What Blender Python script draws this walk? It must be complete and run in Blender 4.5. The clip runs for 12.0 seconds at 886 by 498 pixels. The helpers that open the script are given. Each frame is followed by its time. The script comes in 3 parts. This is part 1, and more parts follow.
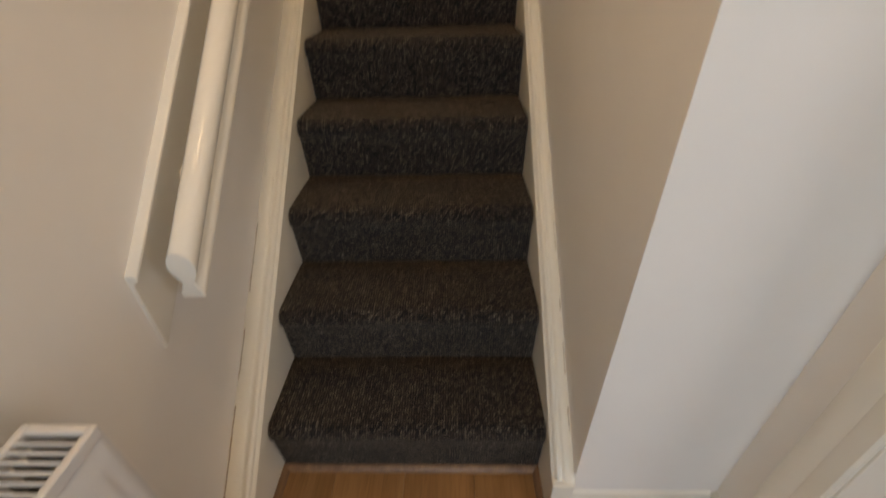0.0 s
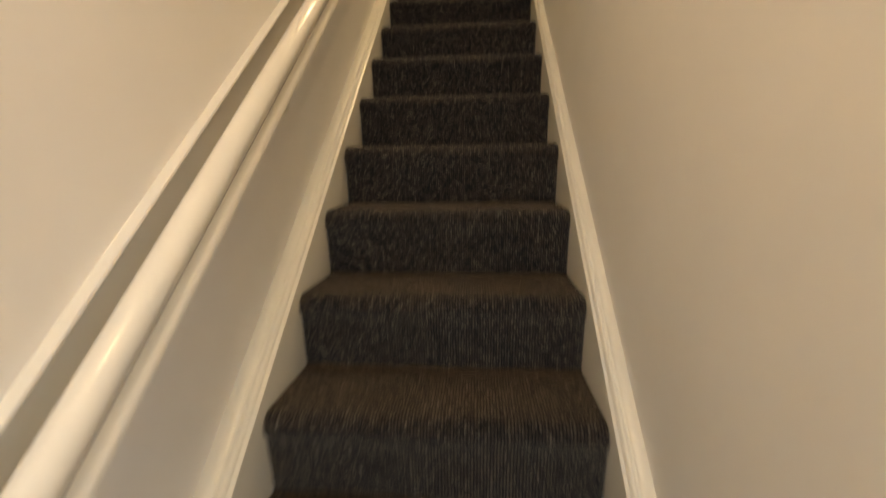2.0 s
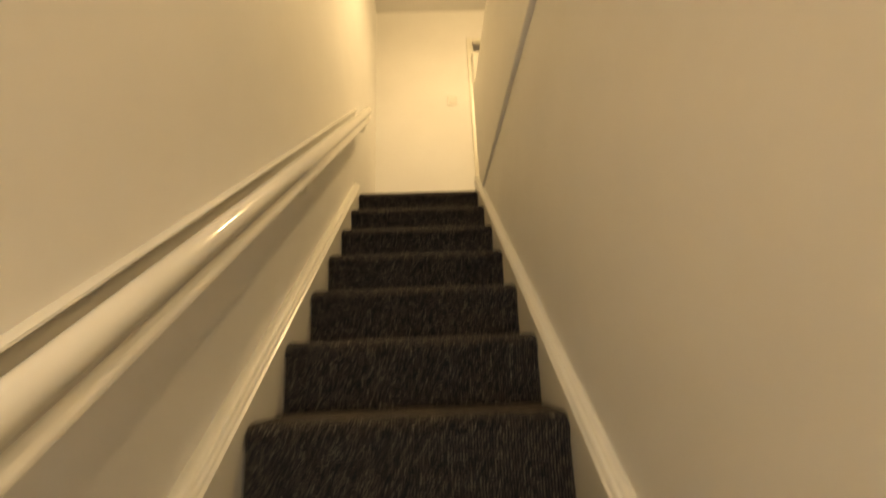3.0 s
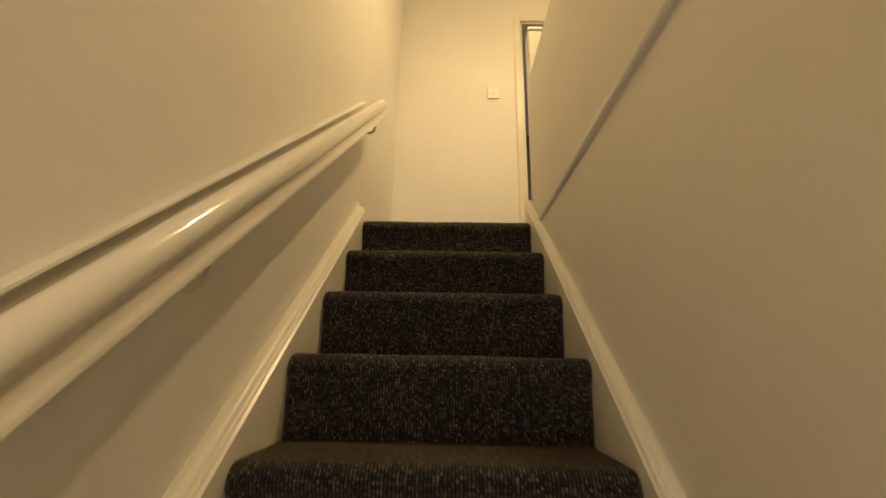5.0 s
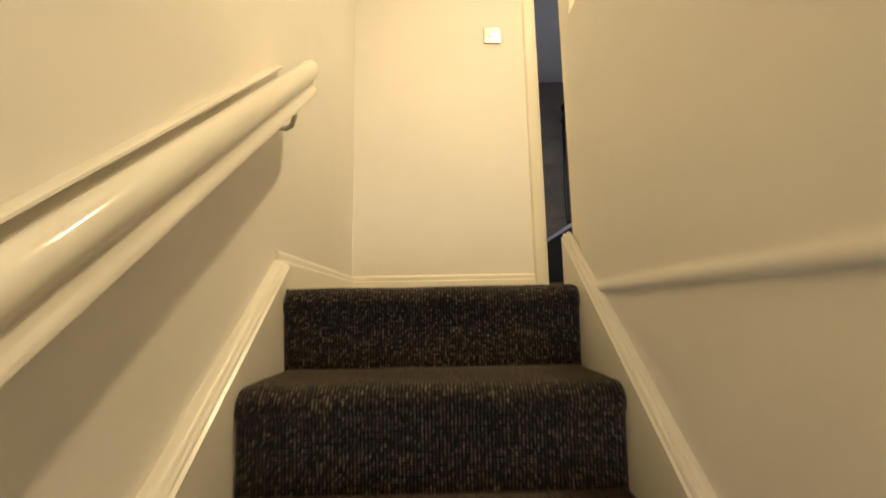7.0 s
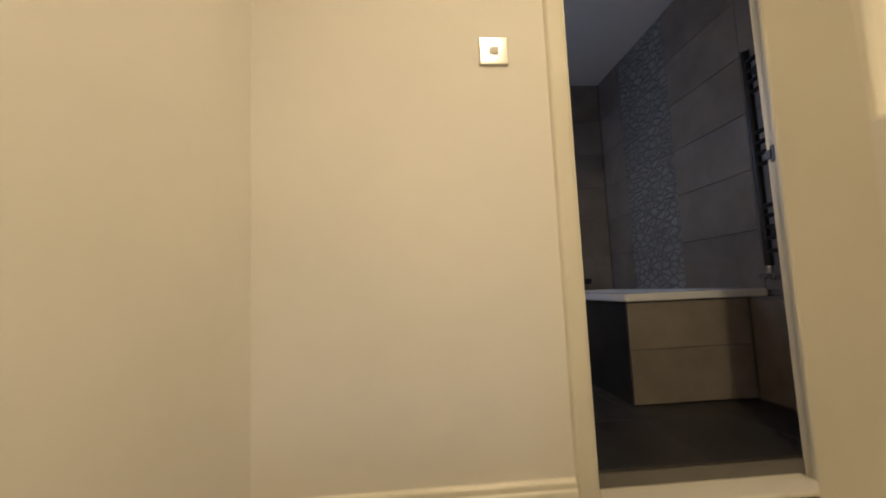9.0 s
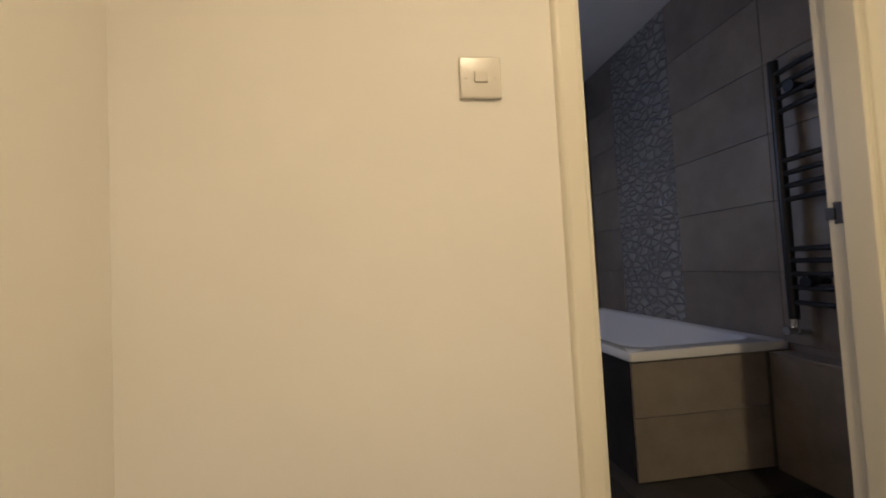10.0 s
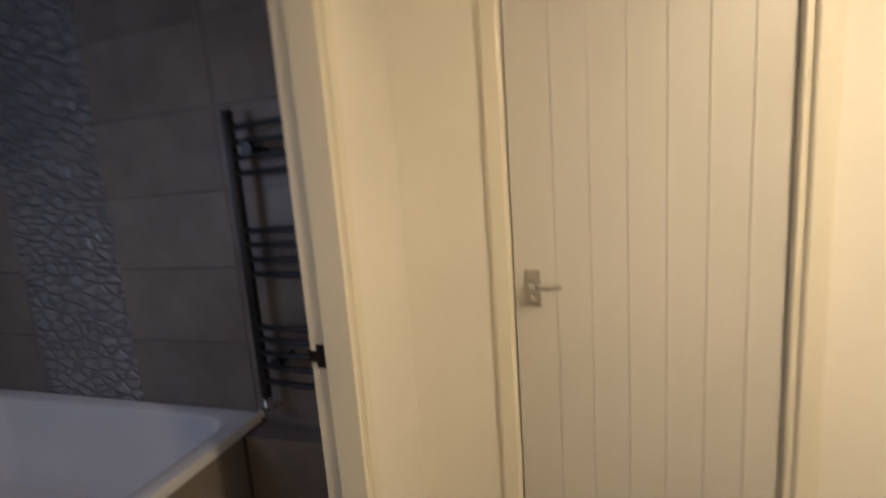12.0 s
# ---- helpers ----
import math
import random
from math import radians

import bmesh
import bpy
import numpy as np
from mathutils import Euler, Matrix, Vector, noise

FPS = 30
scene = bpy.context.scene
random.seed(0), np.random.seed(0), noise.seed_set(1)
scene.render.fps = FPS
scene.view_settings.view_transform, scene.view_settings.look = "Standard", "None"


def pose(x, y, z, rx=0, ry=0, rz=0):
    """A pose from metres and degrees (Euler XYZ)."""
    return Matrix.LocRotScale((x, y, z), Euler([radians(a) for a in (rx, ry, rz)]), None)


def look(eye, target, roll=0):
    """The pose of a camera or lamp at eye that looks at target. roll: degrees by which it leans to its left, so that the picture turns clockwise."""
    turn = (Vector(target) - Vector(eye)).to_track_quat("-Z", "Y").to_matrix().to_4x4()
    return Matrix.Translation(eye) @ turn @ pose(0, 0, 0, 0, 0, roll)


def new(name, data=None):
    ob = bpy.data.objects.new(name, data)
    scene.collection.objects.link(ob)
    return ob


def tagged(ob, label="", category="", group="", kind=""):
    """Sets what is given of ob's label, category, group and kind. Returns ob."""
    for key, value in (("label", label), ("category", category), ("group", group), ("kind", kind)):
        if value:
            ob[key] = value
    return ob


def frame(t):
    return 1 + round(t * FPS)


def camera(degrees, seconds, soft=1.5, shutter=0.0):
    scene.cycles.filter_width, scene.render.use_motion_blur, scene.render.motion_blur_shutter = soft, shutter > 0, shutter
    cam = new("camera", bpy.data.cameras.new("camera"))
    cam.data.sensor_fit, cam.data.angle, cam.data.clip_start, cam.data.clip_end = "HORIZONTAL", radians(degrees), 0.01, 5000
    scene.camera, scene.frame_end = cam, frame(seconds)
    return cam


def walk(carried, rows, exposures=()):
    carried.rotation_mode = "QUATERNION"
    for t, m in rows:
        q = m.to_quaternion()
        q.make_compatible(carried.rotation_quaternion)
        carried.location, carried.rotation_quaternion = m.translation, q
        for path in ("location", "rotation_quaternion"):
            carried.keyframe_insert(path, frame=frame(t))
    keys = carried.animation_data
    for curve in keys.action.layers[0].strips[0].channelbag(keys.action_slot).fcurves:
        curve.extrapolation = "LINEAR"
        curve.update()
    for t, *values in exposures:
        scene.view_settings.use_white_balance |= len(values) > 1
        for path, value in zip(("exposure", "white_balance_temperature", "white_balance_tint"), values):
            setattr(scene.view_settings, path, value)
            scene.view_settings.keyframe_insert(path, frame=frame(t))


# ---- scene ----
cam = camera(93.1, 12.0, soft=1.7, shutter=0.5)
walk(cam, [
    (0, pose(0.128, -0.378, 1.183, 55.16, 1.24, 1.01)),
    (0.5, pose(0.093, -0.381, 1.108, 45.28, 2.34, 3.44)),
    (0.8, pose(0.075, -0.389, 1.093, 43.05, 2.62, 4.62)),
    (1, pose(0.062, -0.383, 1.096, 45.35, 2.95, 4.36)),
    (1.2, pose(0.070, -0.354, 1.123, 49.89, 2.86, 4.92)),
    (1.5, pose(0.067, -0.252, 1.164, 59.55, 1.50, 3.73)),
    (1.8, pose(0.091, -0.025, 1.223, 73.17, 1.12, 4.45)),
    (2, pose(0.094, 0.131, 1.293, 78.65, 0.72, 4.61)),
    (2.2, pose(0.109, 0.280, 1.316, 85.53, 0.60, 4.60)),
    (2.5, pose(0.082, 0.503, 1.404, 96.47, 0.52, 4.24)),
    (2.8, pose(0.040, 0.693, 1.552, 103.26, 0.93, 0.81)),
    (3, pose(0.061, 0.784, 1.636, 106.63, 2.31, -1.09)),
    (3.2, pose(0.089, 0.850, 1.705, 111.53, 0.78, -1.02)),
    (4.8, pose(0.032, 1.368, 2.030, 106.26, 0.06, -0.62)),
    (5, pose(0.033, 1.426, 2.097, 105.84, -1.08, 1.23)),
    (5.5, pose(0.022, 1.585, 2.182, 104.62, -0.07, 2.45)),
    (6, pose(0.037, 1.751, 2.345, 99.24, 0.47, 2.18)),
    (6.5, pose(0.017, 1.899, 2.481, 99.80, 0.55, 5.87)),
    (7, pose(0.019, 2.095, 2.646, 98.16, 1.08, -0.39)),
    (7.4, pose(0.041, 2.233, 2.787, 97.58, 0.75, 3.14)),
    (7.5, pose(0.036, 2.266, 2.813, 96.73, 1.34, 3.68)),
    (7.7, pose(0.026, 2.342, 2.854, 97.86, 1.48, 4.44)),
    (9.3, pose(0.065, 2.989, 3.415, 95.02, 2.19, -7.69)),
    (9.5, pose(0.089, 3.053, 3.467, 94.86, 1.94, -9.48)),
    (9.8, pose(0.102, 3.170, 3.583, 93.54, 2.61, -8.24)),
    (10, pose(0.102, 3.226, 3.633, 92.46, 2.96, -7.47)),
    (10.5, pose(0.120, 3.381, 3.793, 90.04, 2.74, -21.34)),
    (10.8, pose(0.194, 3.465, 3.891, 93.18, 1.25, -31.16)),
    (11, pose(0.254, 3.487, 3.970, 93.70, 1.49, -35.61)),
    (11.1, pose(0.280, 3.496, 3.998, 94.47, 0.91, -39.15)),
    (11.3, pose(0.331, 3.512, 4.046, 93.25, -0.36, -45.87)),
    (11.4, pose(0.360, 3.517, 4.043, 92.51, -0.10, -49.46)),
    (11.5, pose(0.378, 3.531, 4.043, 92.85, 0.45, -52.90)),
    (11.6, pose(0.390, 3.548, 4.043, 93.16, 1.10, -59.04)),
    (11.7, pose(0.399, 3.566, 4.073, 91.23, 2.10, -63.54)),
    (11.8, pose(0.402, 3.595, 4.070, 87.74, 2.84, -68.94)),
    (11.9, pose(0.428, 3.600, 4.067, 85.23, 3.03, -71.84)),
    (12, pose(0.445, 3.604, 4.070, 81.67, 4.20, -74.38)),
], exposures=[(0, -0.4, 7600, 18), (0.7, -0.08, 7300, 19), (1.0, 0.05, 7300, 18), (1.5, 0.2, 7200, 14), (2.2, 0.1, 7900, 13), (3.2, 0.12, 8500, 10), (5.0, -0.12, 8350, 10), (6.2, 0.02, 7800, 8),
              (7.2, 0.28, 6850, 9), (7.7, 0.25, 6750, 9), (9.3, -0.44, 6350, 13), (11.0, -0.42, 6300, 15), (11.6, -0.36, 6300, 15), (12, -0.31, 6300, 16)])

# ---- light ----
world = bpy.data.worlds.new("world")
scene.world = world
world.use_nodes = True
wn = world.node_tree
sky = wn.nodes.new("ShaderNodeTexSky")
sky.sky_type, sky.sun_disc = "NISHITA", False
sky.sun_elevation, sky.sun_rotation = radians(35), radians(200)
wn.nodes["Background"].inputs["Strength"].default_value = 0.1
wn.links.new(sky.outputs["Color"], wn.nodes["Background"].inputs["Color"])


def point_lamp(name, place, watts, colour, radius):
    lamp = bpy.data.lights.new(name, "POINT")
    lamp.energy, lamp.color, lamp.shadow_soft_size = watts, colour, radius
    ob = new(name, lamp)
    ob.location = place
    return ob


def area_lamp(name, eye, target, watts, colour, w, h):
    lamp = bpy.data.lights.new(name, "AREA")
    lamp.shape, lamp.size, lamp.size_y, lamp.energy, lamp.color = "RECTANGLE", w, h, watts, colour
    ob = new(name, lamp)
    ob.matrix_world = look(eye, target)
    return ob


point_lamp("landing_lamp_shade_glow", (0.58, 2.64, 4.88), 22, (1.0, 0.79, 0.47), 0.05)
shaded = bpy.data.lights.new("landing_lamp_downlight", "SPOT")
shaded.energy, shaded.color, shaded.shadow_soft_size, shaded.spot_size, shaded.spot_blend = 70, (1.0, 0.79, 0.47), 0.05, radians(174), 0.9
new("landing_lamp_downlight", shaded).location = (0.58, 2.64, 4.875)
point_lamp("hall_lamp", (0.02, -0.03, 2.33), 12, (1.0, 0.72, 0.40), 0.06)
area_lamp("front_door_daylight", (0.10, -3.1, 1.35), (0.15, 0, 1.0), 33, (0.50, 0.74, 1.0), 0.9, 1.9)
# unseen fill lamp, added to brighten the left wall through the hall doorway
area_lamp("side_room_fill", (1.985, -1.25, 1.45), (0, -0.4, 0.9), 12, (0.90, 0.94, 1.0), 0.9, 1.1)
area_lamp("bathroom_window_daylight", (0.22, 5.45, 4.2), (1.7, 5.2, 3.4), 4.6, (0.58, 0.69, 1.0), 0.8, 0.9)

# ---- materials ----


def shader(name, rough=0.5, metal=0.0, coat=0.0, spec=0.5):
    m = bpy.data.materials.new(name)
    m.use_nodes = True
    b = m.node_tree.nodes["Principled BSDF"]
    b.inputs["Roughness"].default_value = rough
    b.inputs["Metallic"].default_value = metal
    b.inputs["Coat Weight"].default_value = coat
    b.inputs["Specular IOR Level"].default_value = spec
    return m, m.node_tree, b


def node(nt, kind, **values):
    n = nt.nodes.new(kind)
    for k, v in values.items():
        n.inputs[k].default_value = v
    return n


def noise_node(nt, vec, scale, detail=4.0, rough=0.55):
    n = node(nt, "ShaderNodeTexNoise", Scale=scale, Detail=detail, Roughness=rough)
    nt.links.new(vec, n.inputs["Vector"])
    return n


def ramp(nt, fac, stops):
    n = nt.nodes.new("ShaderNodeValToRGB")
    while len(n.color_ramp.elements) < len(stops):
        n.color_ramp.elements.new(0.5)
    for e, (p, c) in zip(n.color_ramp.elements, stops):
        e.position, e.color = p, (*c, 1)
    nt.links.new(fac, n.inputs["Fac"])
    return n


def bump(nt, b, height, strength, distance):
    n = node(nt, "ShaderNodeBump", Strength=strength, Distance=distance)
    nt.links.new(height, n.inputs["Height"])
    nt.links.new(n.outputs["Normal"], b.inputs["Normal"])
    return n


def shade(c, k):
    return tuple(min(1.0, v * k) for v in c)


def painted(name, colour, rough, grain, relief, spread=0.05, coat=0.0, streak=(1, 1, 1)):
    """Paint with fine roller or brush relief and broad unevenness."""
    m, nt, b = shader(name, rough, coat=coat)
    geo = nt.nodes.new("ShaderNodeNewGeometry").outputs["Position"]
    mp = node(nt, "ShaderNodeMapping", Scale=streak)
    nt.links.new(geo, mp.inputs["Vector"])
    broad = noise_node(nt, geo, 2.3, 5, 0.6)
    r = ramp(nt, broad.outputs["Fac"], [(0.3, shade(colour, 1 - spread)), (0.7, shade(colour, 1 + spread * 0.6))])
    nt.links.new(r.outputs["Color"], b.inputs["Base Color"])
    fine = noise_node(nt, mp.outputs["Vector"], grain, 3, 0.6)
    mid = noise_node(nt, mp.outputs["Vector"], grain * 0.12, 3, 0.6)
    mix = node(nt, "ShaderNodeMath")
    mix.operation = "ADD"
    nt.links.new(fine.outputs["Fac"], mix.inputs[0])
    nt.links.new(mid.outputs["Fac"], mix.inputs[1])
    bump(nt, b, mix.outputs[0], relief, 0.002)
    rr = node(nt, "ShaderNodeMapRange")
    rr.inputs["To Min"].default_value, rr.inputs["To Max"].default_value = rough * 0.85, min(1, rough * 1.15)
    nt.links.new(mid.outputs["Fac"], rr.inputs["Value"])
    nt.links.new(rr.outputs["Result"], b.inputs["Roughness"])
    return m


WALL = painted("wall_paint", (0.85, 0.82, 0.77), 0.72, 320, 0.10, 0.035)
CEIL = painted("ceiling_paint", (0.84, 0.82, 0.79), 0.85, 240, 0.2)
GLOSS = painted("gloss_trim_paint", (0.82, 0.78, 0.68), 0.30, 90, 0.06, 0.04, coat=0.0, streak=(1, 0.2, 1))
SATIN = painted("rail_gloss_paint", (0.81, 0.775, 0.69), 0.10, 60, 0.09, 0.05, streak=(1, 0.3, 1))
DOORPAINT = painted("door_paint", (0.64, 0.625, 0.61), 0.36, 260, 0.30, 0.03, streak=(1, 1, 0.06))
RADPAINT = painted("radiator_enamel", (0.68, 0.67, 0.66), 0.32, 60, 0.05, 0.03, coat=0.2)
PLASTIC = painted("white_plastic", (0.72, 0.68, 0.61), 0.14, 200, 0.02, 0.02)
BLACK = painted("black_enamel", (0.012, 0.012, 0.014), 0.35, 300, 0.04, 0.2)
ACRYLIC = painted("bath_acrylic", (0.74, 0.75, 0.78), 0.12, 20, 0.01, 0.02, coat=0.4)
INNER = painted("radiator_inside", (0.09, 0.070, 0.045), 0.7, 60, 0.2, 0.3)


def metal(name, colour, rough):
    m, nt, b = shader(name, rough, 1.0)
    geo = nt.nodes.new("ShaderNodeNewGeometry").outputs["Position"]
    n = noise_node(nt, geo, 60, 4)
    r = ramp(nt, n.outputs["Fac"], [(0.3, shade(colour, 0.85)), (0.7, colour)])
    nt.links.new(r.outputs["Color"], b.inputs["Base Color"])
    return m


CHROME = metal("chrome", (0.80, 0.79, 0.77), 0.14)
NICKEL = metal("brushed_nickel", (0.55, 0.53, 0.50), 0.32)
DARKMETAL = metal("dark_bronze", (0.10, 0.085, 0.075), 0.35)
BRASS = metal("tarnished_brass", (0.55, 0.38, 0.14), 0.35)


def carpet_material():
    """Loop-pile carpet: rows of dark loops with brown and cream flecks, laid out by the weave's own coordinates."""
    m, nt, b = shader("flecked_loop_carpet", 0.95, spec=0.15)
    uv = nt.nodes.new("ShaderNodeUVMap").outputs["UV"]
    wob = noise_node(nt, uv, 60, 3)
    add = node(nt, "ShaderNodeMixRGB")
    add.blend_type, add.inputs[0].default_value = "LINEAR_LIGHT", 0.0021
    nt.links.new(uv, add.inputs[1])
    nt.links.new(wob.outputs["Color"], add.inputs[2])
    mp = node(nt, "ShaderNodeMapping", Scale=(1 / 0.0068, 1 / 0.0062, 1))
    nt.links.new(add.outputs[0], mp.inputs["Vector"])
    fl = node(nt, "ShaderNodeVectorMath")
    fl.operation = "FLOOR"
    nt.links.new(mp.outputs["Vector"], fl.inputs[0])
    fr = node(nt, "ShaderNodeVectorMath")
    fr.operation = "FRACTION"
    nt.links.new(mp.outputs["Vector"], fr.inputs[0])
    wh = nt.nodes.new("ShaderNodeTexWhiteNoise")
    nt.links.new(fl.outputs[0], wh.inputs["Vector"])
    # yarn colour drifts over a few loops; single loops stray from it
    drift = noise_node(nt, mp.outputs["Vector"], 0.33, 3, 0.7)
    tone = node(nt, "ShaderNodeMixRGB")
    tone.inputs[0].default_value = 0.66
    nt.links.new(drift.outputs["Fac"], tone.inputs[1])
    nt.links.new(wh.outputs["Value"], tone.inputs[2])
    r = ramp(nt, tone.outputs[0], [(0.10, (0.016, 0.016, 0.021)), (0.34, (0.032, 0.030, 0.032)), (0.50, (0.068, 0.053, 0.041)), (0.64, (0.120, 0.095, 0.072)), (0.76, (0.19, 0.158, 0.125)), (0.88, (0.34, 0.30, 0.25))])
    # loop height: ribs along the run of the weave, cut into loops
    sep = nt.nodes.new("ShaderNodeSeparateXYZ")
    nt.links.new(fr.outputs[0], sep.inputs[0])

    def hump(out, lo, hi):
        a = node(nt, "ShaderNodeMath")
        a.operation = "SUBTRACT"
        a.inputs[1].default_value = 0.5
        nt.links.new(out, a.inputs[0])
        c = node(nt, "ShaderNodeMath")
        c.operation = "ABSOLUTE"
        nt.links.new(a.outputs[0], c.inputs[0])
        d = node(nt, "ShaderNodeMapRange")
        d.interpolation_type = "SMOOTHSTEP"
        d.inputs["From Min"].default_value, d.inputs["From Max"].default_value = lo, hi
        d.inputs["To Min"].default_value, d.inputs["To Max"].default_value = 1.0, 0.0
        nt.links.new(c.outputs[0], d.inputs["Value"])
        return d.outputs["Result"]

    hr = node(nt, "ShaderNodeMath")
    hr.operation = "MULTIPLY"
    nt.links.new(hump(sep.outputs["X"], 0.18, 0.50), hr.inputs[0])
    nt.links.new(hump(sep.outputs["Y"], 0.08, 0.47), hr.inputs[1])
    # occlusion between loops painted in: yarn colour falls to near-black where loops dip
    loop_shade = node(nt, "ShaderNodeMixRGB")
    loop_shade.inputs[1].default_value = (0.006, 0.006, 0.008, 1)
    nt.links.new(hr.outputs[0], loop_shade.inputs[0])
    nt.links.new(r.outputs["Color"], loop_shade.inputs[2])
    # worn, dusty patches
    wear = noise_node(nt, uv, 7, 4)
    wr = ramp(nt, wear.outputs["Fac"], [(0.3, (0.82, 0.82, 0.82)), (0.75, (1.18, 1.14, 1.08))])
    mul = node(nt, "ShaderNodeMixRGB")
    mul.blend_type, mul.inputs[0].default_value = "MULTIPLY", 1.0
    nt.links.new(loop_shade.outputs[0], mul.inputs[1])
    nt.links.new(wr.outputs["Color"], mul.inputs[2])
    nt.links.new(mul.outputs[0], b.inputs["Base Color"])
    b.inputs["Sheen Weight"].default_value = 0.22
    b.inputs["Sheen Roughness"].default_value = 0.45
    b.inputs["Sheen Tint"].default_value = (0.62, 0.50, 0.38, 1)
    bump(nt, b, hr.outputs[0], 0.8, 0.003)
    return m


CARPET = carpet_material()


def wood_material(name, light, dark, rough, knots=False):
    m, nt, b = shader(name, rough)
    oi = nt.nodes.new("ShaderNodeObjectInfo")
    tc = nt.nodes.new("ShaderNodeTexCoord")
    geo = nt.nodes.new("ShaderNodeNewGeometry").outputs["Position"]
    off = node(nt, "ShaderNodeVectorMath")
    off.operation = "MULTIPLY_ADD"
    sc = nt.nodes.new("ShaderNodeCombineXYZ")
    for k in "XYZ":
        nt.links.new(oi.outputs["Random"], sc.inputs[k])
    nt.links.new(sc.outputs[0], off.inputs[0])
    off.inputs[1].default_value = (3.0, 7.0, 5.0)
    nt.links.new(geo, off.inputs[2])
    mp = node(nt, "ShaderNodeMapping", Scale=(11, 0.9, 11))
    nt.links.new(off.outputs[0], mp.inputs["Vector"])
    grain = noise_node(nt, mp.outputs["Vector"], 2.6, 7, 0.62)
    mp2 = node(nt, "ShaderNodeMapping", Scale=(160, 5, 160))
    nt.links.new(off.outputs[0], mp2.inputs["Vector"])
    pore = noise_node(nt, mp2.outputs["Vector"], 2.0, 3, 0.6)
    mid = tuple((a + c) / 2 for a, c in zip(light, dark))
    r = ramp(nt, grain.outputs["Fac"], [(0.28, dark), (0.47, mid), (0.62, light), (0.8, mid)])
    tone = node(nt, "ShaderNodeMapRange")
    tone.inputs["To Min"].default_value, tone.inputs["To Max"].default_value = 0.93, 1.06
    nt.links.new(oi.outputs["Random"], tone.inputs["Value"])
    mul = node(nt, "ShaderNodeVectorMath")
    mul.operation = "SCALE"
    nt.links.new(r.outputs["Color"], mul.inputs[0])
    nt.links.new(tone.outputs["Result"], mul.inputs["Scale"])
    pr = ramp(nt, pore.outputs["Fac"], [(0.3, (0.72, 0.70, 0.68)), (0.55, (1, 1, 1))])
    mm = node(nt, "ShaderNodeMixRGB")
    mm.blend_type, mm.inputs[0].default_value = "MULTIPLY", 0.8
    nt.links.new(mul.outputs[0], mm.inputs[1])
    nt.links.new(pr.outputs["Color"], mm.inputs[2])
    last = mm.outputs[0]
    if knots:
        # sparse dark knots drawn out along the plank
        mp3 = node(nt, "ShaderNodeMapping", Scale=(11, 3.6, 11))
        nt.links.new(off.outputs[0], mp3.inputs["Vector"])
        warp = noise_node(nt, off.outputs[0], 14, 3)
        bend = node(nt, "ShaderNodeMixRGB")
        bend.blend_type, bend.inputs[0].default_value = "LINEAR_LIGHT", 0.10
        nt.links.new(mp3.outputs["Vector"], bend.inputs[1])
        nt.links.new(warp.outputs["Color"], bend.inputs[2])
        vo = node(nt, "ShaderNodeTexVoronoi", Scale=1.0)
        nt.links.new(bend.outputs[0], vo.inputs["Vector"])
        kr = ramp(nt, vo.outputs["Distance"], [(0.03, (0.30, 0.23, 0.18)), (0.08, (0.70, 0.66, 0.61)), (0.19, (1, 1, 1))])
        kn = node(nt, "ShaderNodeMixRGB")
        kn.blend_type, kn.inputs[0].default_value = "MULTIPLY", 1.0
        nt.links.new(last, kn.inputs[1])
        nt.links.new(kr.outputs["Color"], kn.inputs[2])
        last = kn.outputs[0]
    nt.links.new(last, b.inputs["Base Color"])
    bump(nt, b, pore.outputs["Fac"], 0.12, 0.001)
    return m


OAK = wood_material("oak_laminate", (0.39, 0.20, 0.076), (0.27, 0.13, 0.046), 0.38, True)
BEAD = wood_material("oak_beading", (0.30, 0.17, 0.09), (0.17, 0.09, 0.05), 0.4)


